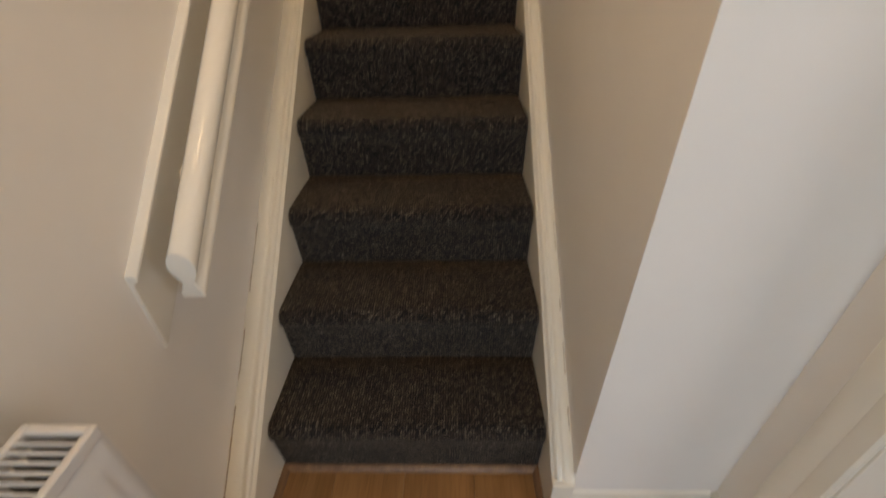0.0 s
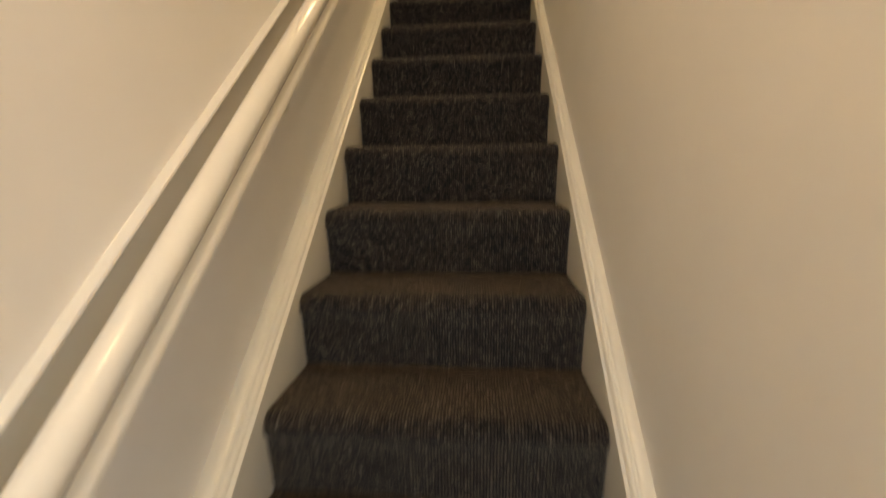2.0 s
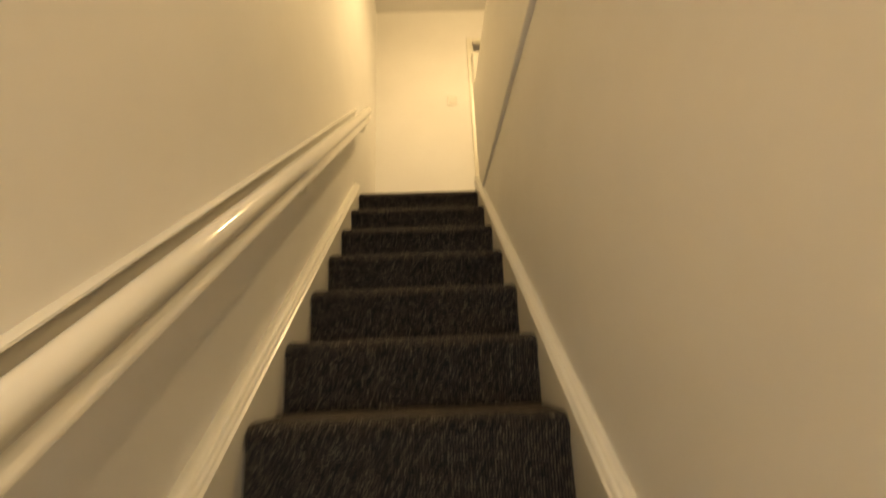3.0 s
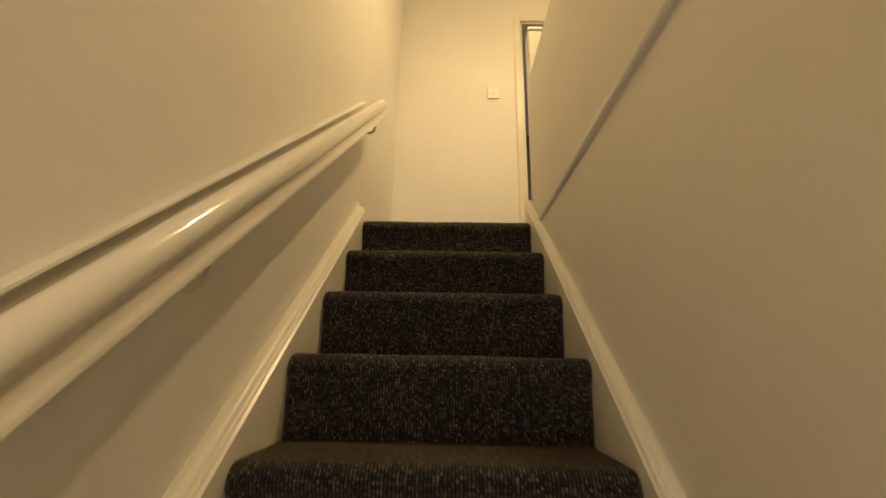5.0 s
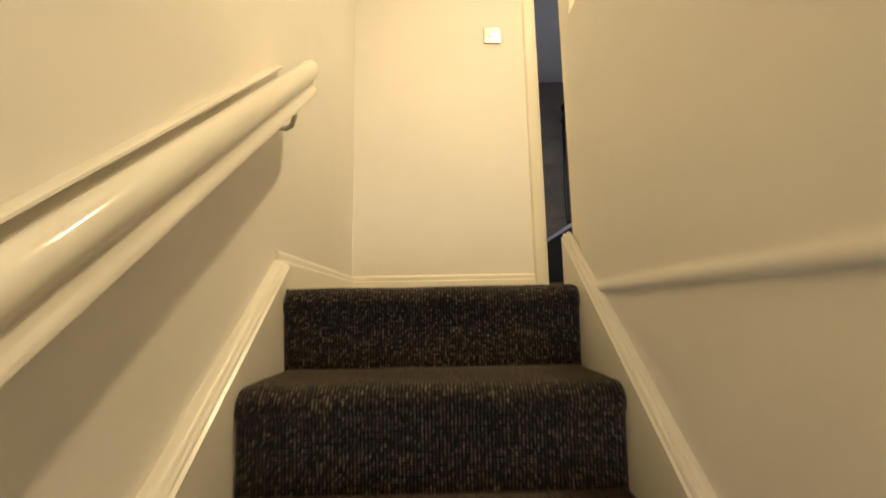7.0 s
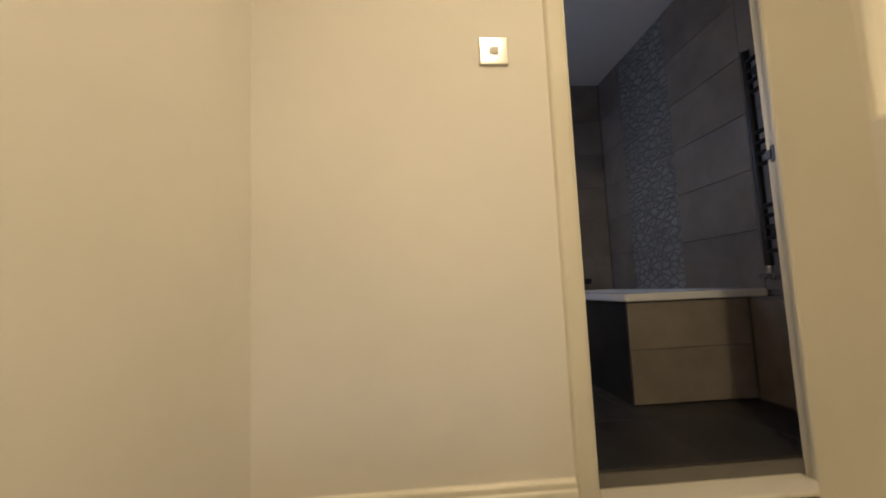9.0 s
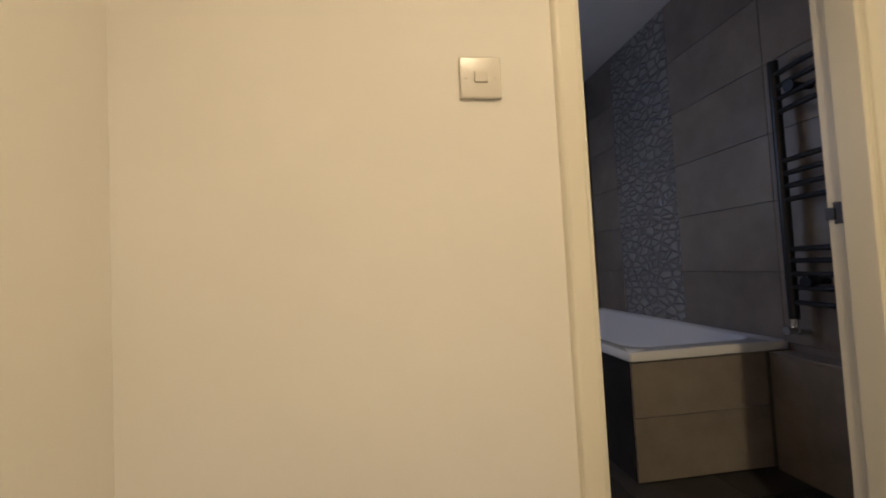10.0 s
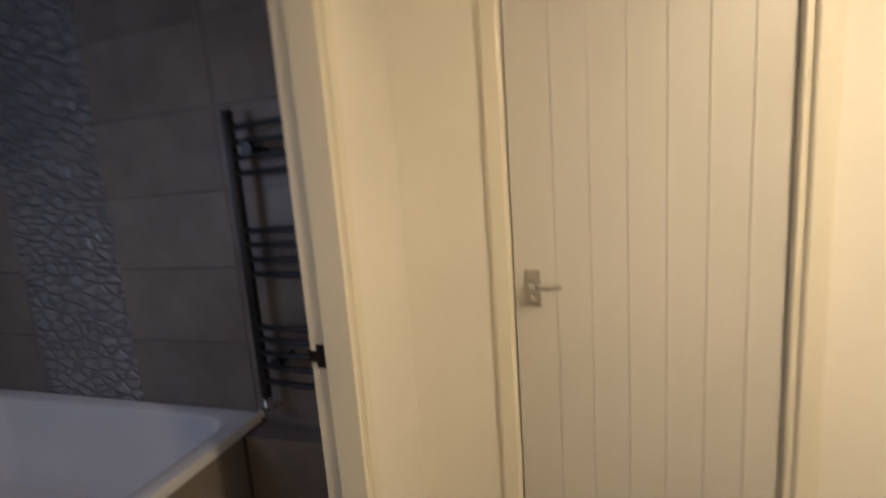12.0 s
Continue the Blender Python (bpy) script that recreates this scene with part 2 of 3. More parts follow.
def tile_material(name, a, c, rough, relief=False):
    m, nt, b = shader(name, rough)
    oi = nt.nodes.new("ShaderNodeObjectInfo")
    geo = nt.nodes.new("ShaderNodeNewGeometry").outputs["Position"]
    off = node(nt, "ShaderNodeVectorMath")
    off.operation = "MULTIPLY_ADD"
    sc = nt.nodes.new("ShaderNodeCombineXYZ")
    for k in "XYZ":
        nt.links.new(oi.outputs["Random"], sc.inputs[k])
    nt.links.new(sc.outputs[0], off.inputs[0])
    off.inputs[1].default_value = (9.0, 5.0, 7.0)
    nt.links.new(geo, off.inputs[2])
    n1 = noise_node(nt, off.outputs[0], 4.5, 6, 0.62)
    n2 = noise_node(nt, off.outputs[0], 55, 4, 0.6)
    r = ramp(nt, n1.outputs["Fac"], [(0.3, a), (0.7, c)])
    tone = node(nt, "ShaderNodeMapRange")
    tone.inputs["To Min"].default_value, tone.inputs["To Max"].default_value = 0.86, 1.1
    nt.links.new(oi.outputs["Random"], tone.inputs["Value"])
    mul = node(nt, "ShaderNodeVectorMath")
    mul.operation = "SCALE"
    nt.links.new(r.outputs["Color"], mul.inputs[0])
    nt.links.new(tone.outputs["Result"], mul.inputs["Scale"])
    nt.links.new(mul.outputs[0], b.inputs["Base Color"])
    if relief:
        # web of stretched oval cells; lines between them are sunk and coloured darker
        mp = node(nt, "ShaderNodeMapping", Scale=(1, 14, 23))
        nt.links.new(geo, mp.inputs["Vector"])
        fl = nt.nodes.new("ShaderNodeTexVoronoi")
        fl.feature = "DISTANCE_TO_EDGE"
        fl.inputs["Scale"].default_value = 1.0
        nt.links.new(mp.outputs["Vector"], fl.inputs["Vector"])
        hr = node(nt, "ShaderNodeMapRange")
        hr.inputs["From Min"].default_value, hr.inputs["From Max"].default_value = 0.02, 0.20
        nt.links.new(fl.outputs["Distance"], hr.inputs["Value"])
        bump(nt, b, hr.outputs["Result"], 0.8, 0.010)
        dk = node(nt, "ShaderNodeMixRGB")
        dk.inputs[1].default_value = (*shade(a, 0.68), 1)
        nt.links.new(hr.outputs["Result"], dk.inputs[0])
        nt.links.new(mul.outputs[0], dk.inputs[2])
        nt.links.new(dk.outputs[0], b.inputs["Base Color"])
    else:
        bump(nt, b, n2.outputs["Fac"], 0.08, 0.002)
    return m


TILE = tile_material("stone_grey_tile", (0.19, 0.165, 0.142), (0.29, 0.255, 0.22), 0.36)
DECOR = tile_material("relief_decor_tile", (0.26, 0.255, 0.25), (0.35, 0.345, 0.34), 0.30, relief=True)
GROUT = painted("grout", (0.16, 0.15, 0.14), 0.9, 200, 0.3, 0.1)
SLATE = tile_material("dark_slate_tile", (0.018, 0.017, 0.017), (0.045, 0.042, 0.040), 0.45)

# ---- mesh helpers ----


def part(name, bm, material, parent=None, label=""):
    """Link a bmesh as one mesh object, under a thing where one is given."""
    me = bpy.data.meshes.new(name)
    bmesh.ops.recalc_face_normals(bm, faces=bm.faces[:])
    bm.to_mesh(me)
    bm.free()
    me.materials.append(material)
    ob = new(name, me)
    if parent:
        ob.parent = parent
    if label:
        ob["label"] = label
    return ob


def smooth(ob, angle=35):
    ob.data.set_sharp_from_angle(angle=radians(angle))
    for p in ob.data.polygons:
        p.use_smooth = True
    return ob


def thing(name, label, category, group="", kind=""):
    return tagged(new(name), label, category, group, kind)


def box(x0, x1, y0, y1, z0, z1, bevel=0.0, bm=None, seg=2):
    own = bmesh.new()
    bmesh.ops.create_cube(own, size=1)
    bmesh.ops.scale(own, vec=(x1 - x0, y1 - y0, z1 - z0), verts=own.verts)
    bmesh.ops.translate(own, vec=((x0 + x1) / 2, (y0 + y1) / 2, (z0 + z1) / 2), verts=own.verts)
    if bevel:
        bmesh.ops.bevel(own, geom=own.edges[:], offset=bevel, segments=seg, profile=0.5, affect="EDGES")
    if bm is None:
        return own
    return join(bm, own)


def join(bm, other):
    table = {v: bm.verts.new(v.co) for v in other.verts}
    for f in other.faces:
        bm.faces.new([table[v] for v in f.verts])
    other.free()
    return bm


def sweep(profile, p0, p1, side, up, bm=None, cut0=None, cut1=None):
    """A prism: profile points (a, b) laid at p0 and p1 as p + a * side + b * up. cut0, cut1: shift along the way per unit of a."""
    own = bmesh.new()
    p0, p1, side, up = Vector(p0), Vector(p1), Vector(side), Vector(up)
    way = (p1 - p0).normalized()
    a = [own.verts.new(p0 + side * q[0] + up * q[1] + way * q[0] * (cut0 or 0)) for q in profile]
    b = [own.verts.new(p1 + side * q[0] + up * q[1] + way * q[0] * (cut1 or 0)) for q in profile]
    n = len(profile)
    for i in range(n):
        own.faces.new((a[i], a[(i + 1) % n], b[(i + 1) % n], b[i]))
    own.faces.new(a)
    own.faces.new(b[::-1])
    return own if bm is None else join(bm, own)


def tube(points, radius, sides=12, bm=None):
    own = bmesh.new()
    pts = [Vector(p) for p in points]
    rings = []
    ref = Vector((0.13, 0.31, 0.94))
    for i, p in enumerate(pts):
        d = (pts[min(i + 1, len(pts) - 1)] - pts[max(i - 1, 0)]).normalized()
        if abs(d.dot(ref)) > 0.95:
            ref = Vector((0.9, 0.3, 0.1))
        u = d.cross(ref).normalized()
        v = d.cross(u)
        rad = radius[i] if isinstance(radius, (list, tuple)) else radius
        rings.append([own.verts.new(p + (u * math.cos(k * math.tau / sides) + v * math.sin(k * math.tau / sides)) * rad) for k in range(sides)])
    for a, b in zip(rings, rings[1:]):
        for k in range(sides):
            own.faces.new((a[k], a[(k + 1) % sides], b[(k + 1) % sides], b[k]))
    own.faces.new(rings[0][::-1])
    own.faces.new(rings[-1])
    return own if bm is None else join(bm, own)


def arc(cx, cy, r, a0, a1, n):
    return [(cx + r * math.cos(radians(a0 + (a1 - a0) * i / n)), cy + r * math.sin(radians(a0 + (a1 - a0) * i / n))) for i in range(n + 1)]


def wall_with_holes(axis, at, thick, lo, hi, z0, z1, holes):
    """A wall in the plane axis = at, from lo to hi, with rectangular openings (a0, a1, b0, b1) that go through it."""
    bm = bmesh.new()
    cuts = sorted({lo, hi, *[h[0] for h in holes], *[h[1] for h in holes]})
    for a0, a1 in zip(cuts, cuts[1:]):
        spans = sorted((h[2], h[3]) for h in holes if h[0] <= a0 and h[1] >= a1)
        z = z0
        for b0, b1 in spans + [(z1, z1)]:
            if b0 > z + 1e-6:
                if axis == "x":
                    box(at, at + thick, a0, a1, z, b0, bm=bm)
                else:
                    box(a0, a1, at, at + thick, z, b0, bm=bm)
            z = max(z, b1)
    bmesh.ops.remove_doubles(bm, verts=bm.verts[:], dist=1e-5)
    return bm


# ---- sizes ----
RISE, GOING, STEPS = 0.192, 0.222, 14
TOP = RISE * STEPS
HALF = 0.357              # half the carpeted width
PILE = 0.014              # tread surface above the nosing line
CEILING = 5.03
BACK = 4.046              # wall at the head of the stairs
SIDE = 1.555              # landing wall with the cottage door
SLOPE = RISE / GOING
RAIL = 0.860              # slope of the handrail


def structure(name, bm, mat, label, category):
    return tagged(part(name, bm, mat), label, category, kind="structure")


# ---- walls, floors, ceilings ----
def wall_x(y):
    return -0.430 + 0.0106 * max(0.0, y)


bm = bmesh.new()
outline = [(-0.54, -3.3), (-0.430, -3.3), (-0.430, 0.0), (wall_x(4.16), 4.16), (-0.54, 4.16)]
lo = [bm.verts.new((x, y, -0.1)) for x, y in outline]
hi = [bm.verts.new((x, y, CEILING + 0.1)) for x, y in outline]
bm.faces.new(lo)
bm.faces.new(hi[::-1])
for i in range(5):
    bm.faces.new((lo[i], hi[i], hi[(i + 1) % 5], lo[(i + 1) % 5]))
structure("wall_left", bm, WALL, "cream painted plaster wall beside the staircase", "wall")
bm = bmesh.new()
ring = [(0.408, 0.1322), (0.3845, 3.25), (0.46, 3.25), (0.52, 0.1322)]
for z0, z1 in ((-0.1, TOP - 0.0115),):
    lo = [bm.verts.new((x, y, z0)) for x, y in ring]
    hi = [bm.verts.new((x, y, z1)) for x, y in ring]
    bm.faces.new(lo)
    bm.faces.new(hi[::-1])
    for i in range(4):
        bm.faces.new((lo[i], hi[i], hi[(i + 1) % 4], lo[(i + 1) % 4]))
structure("wall_stair_right", bm, WALL, "cream painted plaster wall on the open side of the stairs", "wall")
structure("wall_hall_face", box(0.4085, 0.874, 0.1318, 0.136, -0.1, 2.42, bm=box(0.521, 0.874, 0.136, 0.25, -0.1, 2.42)), WALL, "pale painted end wall beside the foot of the stairs", "wall")
structure("wall_hall_door", wall_with_holes("x", 0.758, 0.118, -3.2, 0.132, -0.1, 2.42, [(-0.85, -0.002, -0.1, 2.03)]), WALL, "pale painted hall wall round an open doorway", "wall")
structure("wall_room_far", box(0.876, 2.0, 0.03, 0.134, -0.1, 2.42), WALL, "plain wall of the room off the hall", "wall")
# the opening here is made up to hold the fill lamp
structure("wall_room_right", wall_with_holes("x", 2.0, 0.1, -3.2, 0.134, -0.1, 2.42, [(-1.7, -0.8, 0.9, 2.0)]), WALL, "unseen side room wall with an opening added for the fill lamp", "wall")
structure("wall_front", wall_with_holes("y", -3.3, 0.1, -0.42, 2.1, -0.1, 2.42, [(-0.36, 0.56, 0.3, 2.3)]), WALL, "plain painted wall round the front door light", "wall")
structure("ceiling_hall", box(-0.42, 2.1, -3.3, 0.05, 2.42, 2.6), CEIL, "white painted hall ceiling", "ceiling")
structure("wall_bulkhead", box(-0.42, 2.1, 0.05, 0.134, 2.42, CEILING), WALL, "painted wall above the foot of the stairs", "wall")
# low wall along the landing, standing proud of the wall below with a rounded nosing
lip = [(0.085, -0.012), (0.008, -0.012), (0.002, -0.0105), (-0.002, -0.006), (-0.003, 0.000), (-0.0015, 0.007), (0.002, 0.012), (0.0045, 0.017), (0.005, 0.022), (0.005, 0.026), (0.005, 0.745), (0.085, 0.745)]
smooth(structure("wall_landing_low", sweep(lip, (0.378, 0.134, TOP), (0.378, 3.16, TOP), (1, 0, 0), (0, 0, 1)), WALL, "cream painted half-height wall guarding the stairwell", "wall"), 40)
structure("wall_back", wall_with_holes("y", BACK, 0.11, -0.42, 1.82, TOP - 0.2, CEILING, [(0.516, 1.230, TOP - 0.2, 4.645)]), WALL, "cream painted landing wall round the bathroom doorway", "wall")
structure("wall_landing_side", wall_with_holes("x", SIDE, 0.11, 0.134, BACK, TOP - 0.2, CEILING, [(3.080, 3.762, TOP - 0.2, 4.60)]), WALL, "cream painted landing wall round a cottage door", "wall")
structure("ceiling_landing", box(-0.42, 1.7, 0.134, 4.16, CEILING, CEILING + 0.1), CEIL, "white painted landing ceiling", "ceiling")
structure("wall_cupboard", box(1.86, 1.92, 3.0, 3.9, TOP - 0.2, CEILING), WALL, "plain wall behind the cottage door", "wall")
structure("floor_base", box(-0.52, 2.1, -3.3, 0.3, -0.2, -0.012), GROUT, "dark underlay beneath the laminate floor", "floor")


def carpet_uv(ob):
    me = ob.data
    layer = me.uv_layers.new(name="weave")
    for p in me.polygons:
        for li in p.loop_indices:
            co = me.vertices[me.loops[li].vertex_index].co
            layer.data[li].uv = (co.x, co.y)
    return ob


def carpet_sheet(name, x0, x1, y0, y1):
    bm = bmesh.new()
    nx, ny = max(2, int((x1 - x0) / 0.06)), max(2, int((y1 - y0) / 0.06))
    grid = []
    for i in range(nx + 1):
        col = []
        for j in range(ny + 1):
            x, y = x0 + (x1 - x0) * i / nx, y0 + (y1 - y0) * j / ny
            col.append(bm.verts.new((x, y, TOP + PILE + 0.0012 * noise.noise(Vector((x * 9, y * 9, 3))))))
        grid.append(col)
    for i in range(nx):
        for j in range(ny):
            bm.faces.new((grid[i][j], grid[i + 1][j], grid[i + 1][j + 1], grid[i][j + 1]))
    geom = bmesh.ops.extrude_face_region(bm, geom=bm.faces[:])
    low = [g for g in geom["geom"] if isinstance(g, bmesh.types.BMVert)]
    for v in low:
        v.co.z = TOP - 0.12
    return carpet_uv(part(name, bm, CARPET))


tagged(carpet_sheet("floor_landing", 0.463, SIDE, 0.134, BACK), "dark flecked loop-pile carpet on the landing", "floor", kind="structure")
tagged(carpet_sheet("floor_stairhead", -0.42, 0.463, STEPS * GOING + 0.146, BACK), "dark flecked loop-pile carpet at the stair head", "floor", kind="structure")

tagged(carpet_sheet("floor_stairhead_edge", -0.42, -0.356, 3.13, STEPS * GOING + 0.146), "dark flecked carpet tucked beside the stringer", "floor", kind="structure")
tagged(carpet_sheet("floor_newel_edge", 0.356, 0.463, 3.206, STEPS * GOING + 0.146), "dark flecked carpet round the newel foot", "floor", kind="structure")

# ---- staircase ----
stairs = thing("staircase", "straight closed staircase with dark flecked carpet and white stringers", "staircase")
R = 0.032
PROFILE = ([(0.020, -RISE + PILE - 0.012), (0.020, -RISE + PILE)] + [(0.020 - 0.012 * t, -RISE + PILE + (RISE - PILE - 0.040) * t) for t in (0.33, 0.66, 1.0)]
           + arc(0.030, PILE - R, R, 205, 90, 8) + [(0.07, PILE), (0.11, PILE), (0.17, PILE), (GOING + 0.032, PILE)])
BOTTOM = [(GOING + 0.032, -RISE - 0.05), (0.06, -RISE - 0.05)]


def step_mesh(name, profile, bottom, seed):
    bm = bmesh.new()
    uvl = bm.loops.layers.uv.new("weave")
    xs = [-HALF, -HALF + 0.004, -HALF + 0.012] + [-0.30 + 0.06 * i for i in range(11)] + [HALF - 0.012, HALF - 0.004, HALF]
    run, total = [0.0], 0.0
    for a, b in zip(profile, profile[1:]):
        total += math.dist(a, b)
        run.append(total)
    cols = []
    for x in xs:
        edge = max(0.0, 1 - (HALF - abs(x)) / 0.012)
        col = []
        for (y, z), s in zip(profile, run):
            n = noise.noise(Vector((x * 7, s * 9 + seed * 3.7, seed))) * 0.0022
            near = max(0.0, 1 - abs(y - 0.0) / 0.05)
            col.append(bm.verts.new((x, y + 0.009 * edge * edge * near + n * 0.5, z - 0.006 * edge * edge + n)))
        low = [bm.verts.new((x, y, z)) for y, z in bottom]
        cols.append((col, low))
    for i in range(len(xs) - 1):
        (a, la), (b, lb) = cols[i], cols[i + 1]
        for j in range(len(profile) - 1):
            f = bm.faces.new((a[j], b[j], b[j + 1], a[j + 1]))
            f.smooth = True
            for lp, (xx, ss) in zip(f.loops, ((xs[i], run[j]), (xs[i + 1], run[j]), (xs[i + 1], run[j + 1]), (xs[i], run[j + 1]))):
                lp[uvl].uv = (xx, ss + seed * 0.391)
        ra, rb = [a[-1], *la, a[0]], [b[-1], *lb, b[0]]
        for j in range(len(ra) - 1):
            bm.faces.new((ra[j], rb[j], rb[j + 1], ra[j + 1]))
    for (col, low), flip in ((cols[0], 1), (cols[-1], -1)):
        bm.faces.new((col + low)[::flip])
    ob = part(name, bm, CARPET, stairs)
    return ob


for k in range(1, STEPS + 1):
    prof, bot = PROFILE, BOTTOM
    if k == STEPS:
        prof = PROFILE[:-1] + [(0.150, PILE)]
        bot = [(0.150, -RISE - 0.05), (0.06, -RISE - 0.05)]
    step = step_mesh("carpeted_step", prof, bot, k)
    step.location = (0, k * GOING, k * RISE)


def stringer(name, sgn, y0, y1):
    """A sloping board whose outer edge follows the wall: broad rounded band, quirk, bead, plain inner face."""
    def ring(y):
        wall = (-wall_x(y) if sgn < 0 else 0.4095 - 0.0079 * y) + 0.002
        band = [(0.412, -0.30), (0.412, 0.050), (0.406, 0.053)]
        band += [(0.3845 + 0.0135 * k, 0.0535 - 0.0035 * (1 - k) ** 2.5) for k in (0.8, 0.55, 0.3, 0.12, 0.0)]
        band += [(0.3825, 0.0475), (0.378, 0.0470), (0.3765, 0.0485), (0.3735, 0.0497), (0.3695, 0.0490), (0.366, 0.0455), (0.3635, 0.039), (HALF, 0.034), (HALF, -0.30)]
        band = [(HALF + (a - HALF) * (wall - HALF) / (0.412 - HALF), b) for a, b in band]
        return [(sgn * a, y, y * SLOPE + b) for a, b in band]
    bm = bmesh.new()
    a, b = [bm.verts.new(p) for p in ring(y0)], [bm.verts.new(p) for p in ring(y1)]
    for i in range(len(a)):
        bm.faces.new((a[i], a[(i + 1) % len(a)], b[(i + 1) % len(a)], b[i]))
    bm.faces.new(a)
    bm.faces.new(b[::-1])
    return smooth(part(name, bm, GLOSS, stairs, "cream gloss moulded stringer"), 25)


stringer("stringer", -1, 0.055, 3.15)
stringer("stringer", 1, 0.124, 3.236)
part("stringer_foot", box(0.3562, 0.4075, 0.1155, 0.134, 0.0, 0.158, 0.004, seg=3), GLOSS, stairs)


def crack_line(name, side, y0, y1, width):
    """A ragged hairline where the wall and the stringer part."""
    bm, last = bmesh.new(), None
    for i in range(int((y1 - y0) / 0.008) + 1):
        y = y0 + 0.008 * i
        x = side * ((-wall_x(y) if side < 0 else 0.4095 - 0.0079 * y) - 0.004 + 0.0026 * noise.noise(Vector((y * 60, 2.0 + side, 0))))
        z = y * SLOPE + 0.0535
        if last:
            lx, ly, lz = last
            wd = width * (0.5 + 1.3 * abs(noise.noise(Vector((y * 55, 7.0, side)))))
            q = [bm.verts.new(p) for p in ((lx - wd, ly, lz), (lx + wd, ly, lz), (x + wd, y, z), (x - wd, y, z), (lx - wd, ly, lz - 0.002), (lx + wd, ly, lz - 0.002), (x + wd, y, z - 0.002), (x - wd, y, z - 0.002))]
            for f in ((0, 1, 2, 3), (4, 5, 6, 7), (0, 1, 5, 4), (1, 2, 6, 5), (2, 3, 7, 6), (3, 0, 4, 7)):
                bm.faces.new([q[k] for k in f])
        last = (x, y, z)
    part(name, bm, BEAD, stairs, "brown hairline crack in the paint")


for side, y0, y1, w in ((-1, 0.066, 0.25, 0.0013), (-1, 0.30, 0.40, 0.0009), (-1, 0.47, 0.62, 0.0008), (1, 0.21, 0.25, 0.0010), (1, 0.31, 0.37, 0.0008), (1, 0.43, 0.46, 0.0012), (1, 0.55, 0.62, 0.0006)):
    crack_line("crack", side, y0, y1, w)

# newel at the head of the stairs
newel = thing("newel_post", "square white painted newel post at the stair head", "newel post")
part("post", box(0.392, 0.462, 3.161, 3.250, TOP - 0.1, 3.735, 0.006), GLOSS, newel)
part("cap", box(0.388, 0.466, 3.157, 3.254, 3.735, 3.757, 0.008, seg=3), GLOSS, newel)

# ---- handrail ----
MOP = [(-0.020, 0.0), (0.021, 0.0), (0.021, 0.006), (0.0195, 0.012), (0.0165, 0.017), (0.0135, 0.022), (0.0115, 0.034)] + [(0.0245 * math.cos(radians(a)), 0.066 + 0.031 * math.sin(radians(a))) for a in range(-48, 229, 12)] + [(-0.0115, 0.034), (-0.0135, 0.020), (-0.020, 0.012)]

RAIL_OUT, RAIL_BASE = 0.084, 0.522    # rail's middle from the wall; height of its underside at the foot


def on_rail(y, dz=0.0):
    return RAIL_BASE + RAIL * y + dz


rail = thing("handrail", "white gloss mopstick handrail on brackets along the wall", "handrail")
R0, R1 = 0.190, 3.118
smooth(part("rail", sweep(MOP, (wall_x(R0) + RAIL_OUT, R0, on_rail(R0)), (wall_x(R1) + RAIL_OUT, R1, on_rail(R1)), (1, 0, 0), (0, 0, 1)), SATIN, rail), 30)
board_prof = [(-0.002, -0.17), (0.006, -0.17), (0.008, -0.166), (0.008, -0.014), (0.0175, -0.0115), (0.0195, -0.008), (0.0185, -0.003), (0.014, 0.0), (-0.002, 0.0)]
B_0, B_1 = 0.165, 3.105
smooth(part("backboard", sweep(board_prof, (wall_x(B_0), B_0, 0.609 + RAIL * B_0), (wall_x(B_1), B_1, 0.609 + RAIL * B_1), (1, 0, 0), (0, 0, 1)), SATIN, rail, "flat white painted backing board"), 30)
for i, y in enumerate((0.40, 1.10, 2.02, 3.03)):
    z, w = on_rail(y), wall_x(y)
    mat = NICKEL if i == 3 else GLOSS
    br = part("bracket", tube([(w + 0.006, y, z - 0.036), (w + 0.030, y, z - 0.052), (w + 0.062, y, z - 0.057), (w + 0.076, y, z - 0.050), (w + 0.083, y, z - 0.030), (w + 0.084, y, z + 0.012)], 0.0058, 10), mat, rail,
              "nickel wall bracket" if i == 3 else "")
    smooth(br, 50)
    part("rose", tube([(w + 0.006, y, z - 0.036), (w + 0.012, y, z - 0.036), (w + 0.015, y, z - 0.036)], [0.019, 0.019, 0.013], 18), mat, br)

# ---- skirting ----
SKIRT = [(0, 0), (0.018, 0), (0.018, 0.070), (0.0165, 0.077), (0.011, 0.082), (0.011, 0.090), (0.0095, 0.098), (0.005, 0.104), (0.0, 0.106)]


def skirting(p0, p1, side, height=1.0, label="white gloss moulded skirting board"):
    prof = [(a, b * height) for a, b in SKIRT]
    ob = structure("baseboard", sweep(prof, p0, p1, side, (0, 0, 1)), GLOSS, label, "skirting board")
    return smooth(ob, 25)


fl = TOP + PILE - 0.004
skirting((wall_x(3.15) - 0.001, 3.15, fl), (wall_x(BACK) - 0.001, BACK, fl), (1, 0, 0))
skirting((-0.42, BACK, fl), (0.463, BACK, fl), (0, -1, 0))
skirting((1.266, BACK, fl), (SIDE, BACK, fl), (0, -1, 0))
skirting((SIDE, 3.797, fl), (SIDE, BACK, fl), (-1, 0, 0))
skirting((SIDE, 0.134, fl), (SIDE, 3.025, fl), (-1, 0, 0))
skirting((-0.431, -3.2, 0), (-0.431, 0.056, 0), (1, 0, 0))
skirting((0.357, 0.1345, 0), (0.742, 0.1345, 0), (0, -1, 0), 1.05)
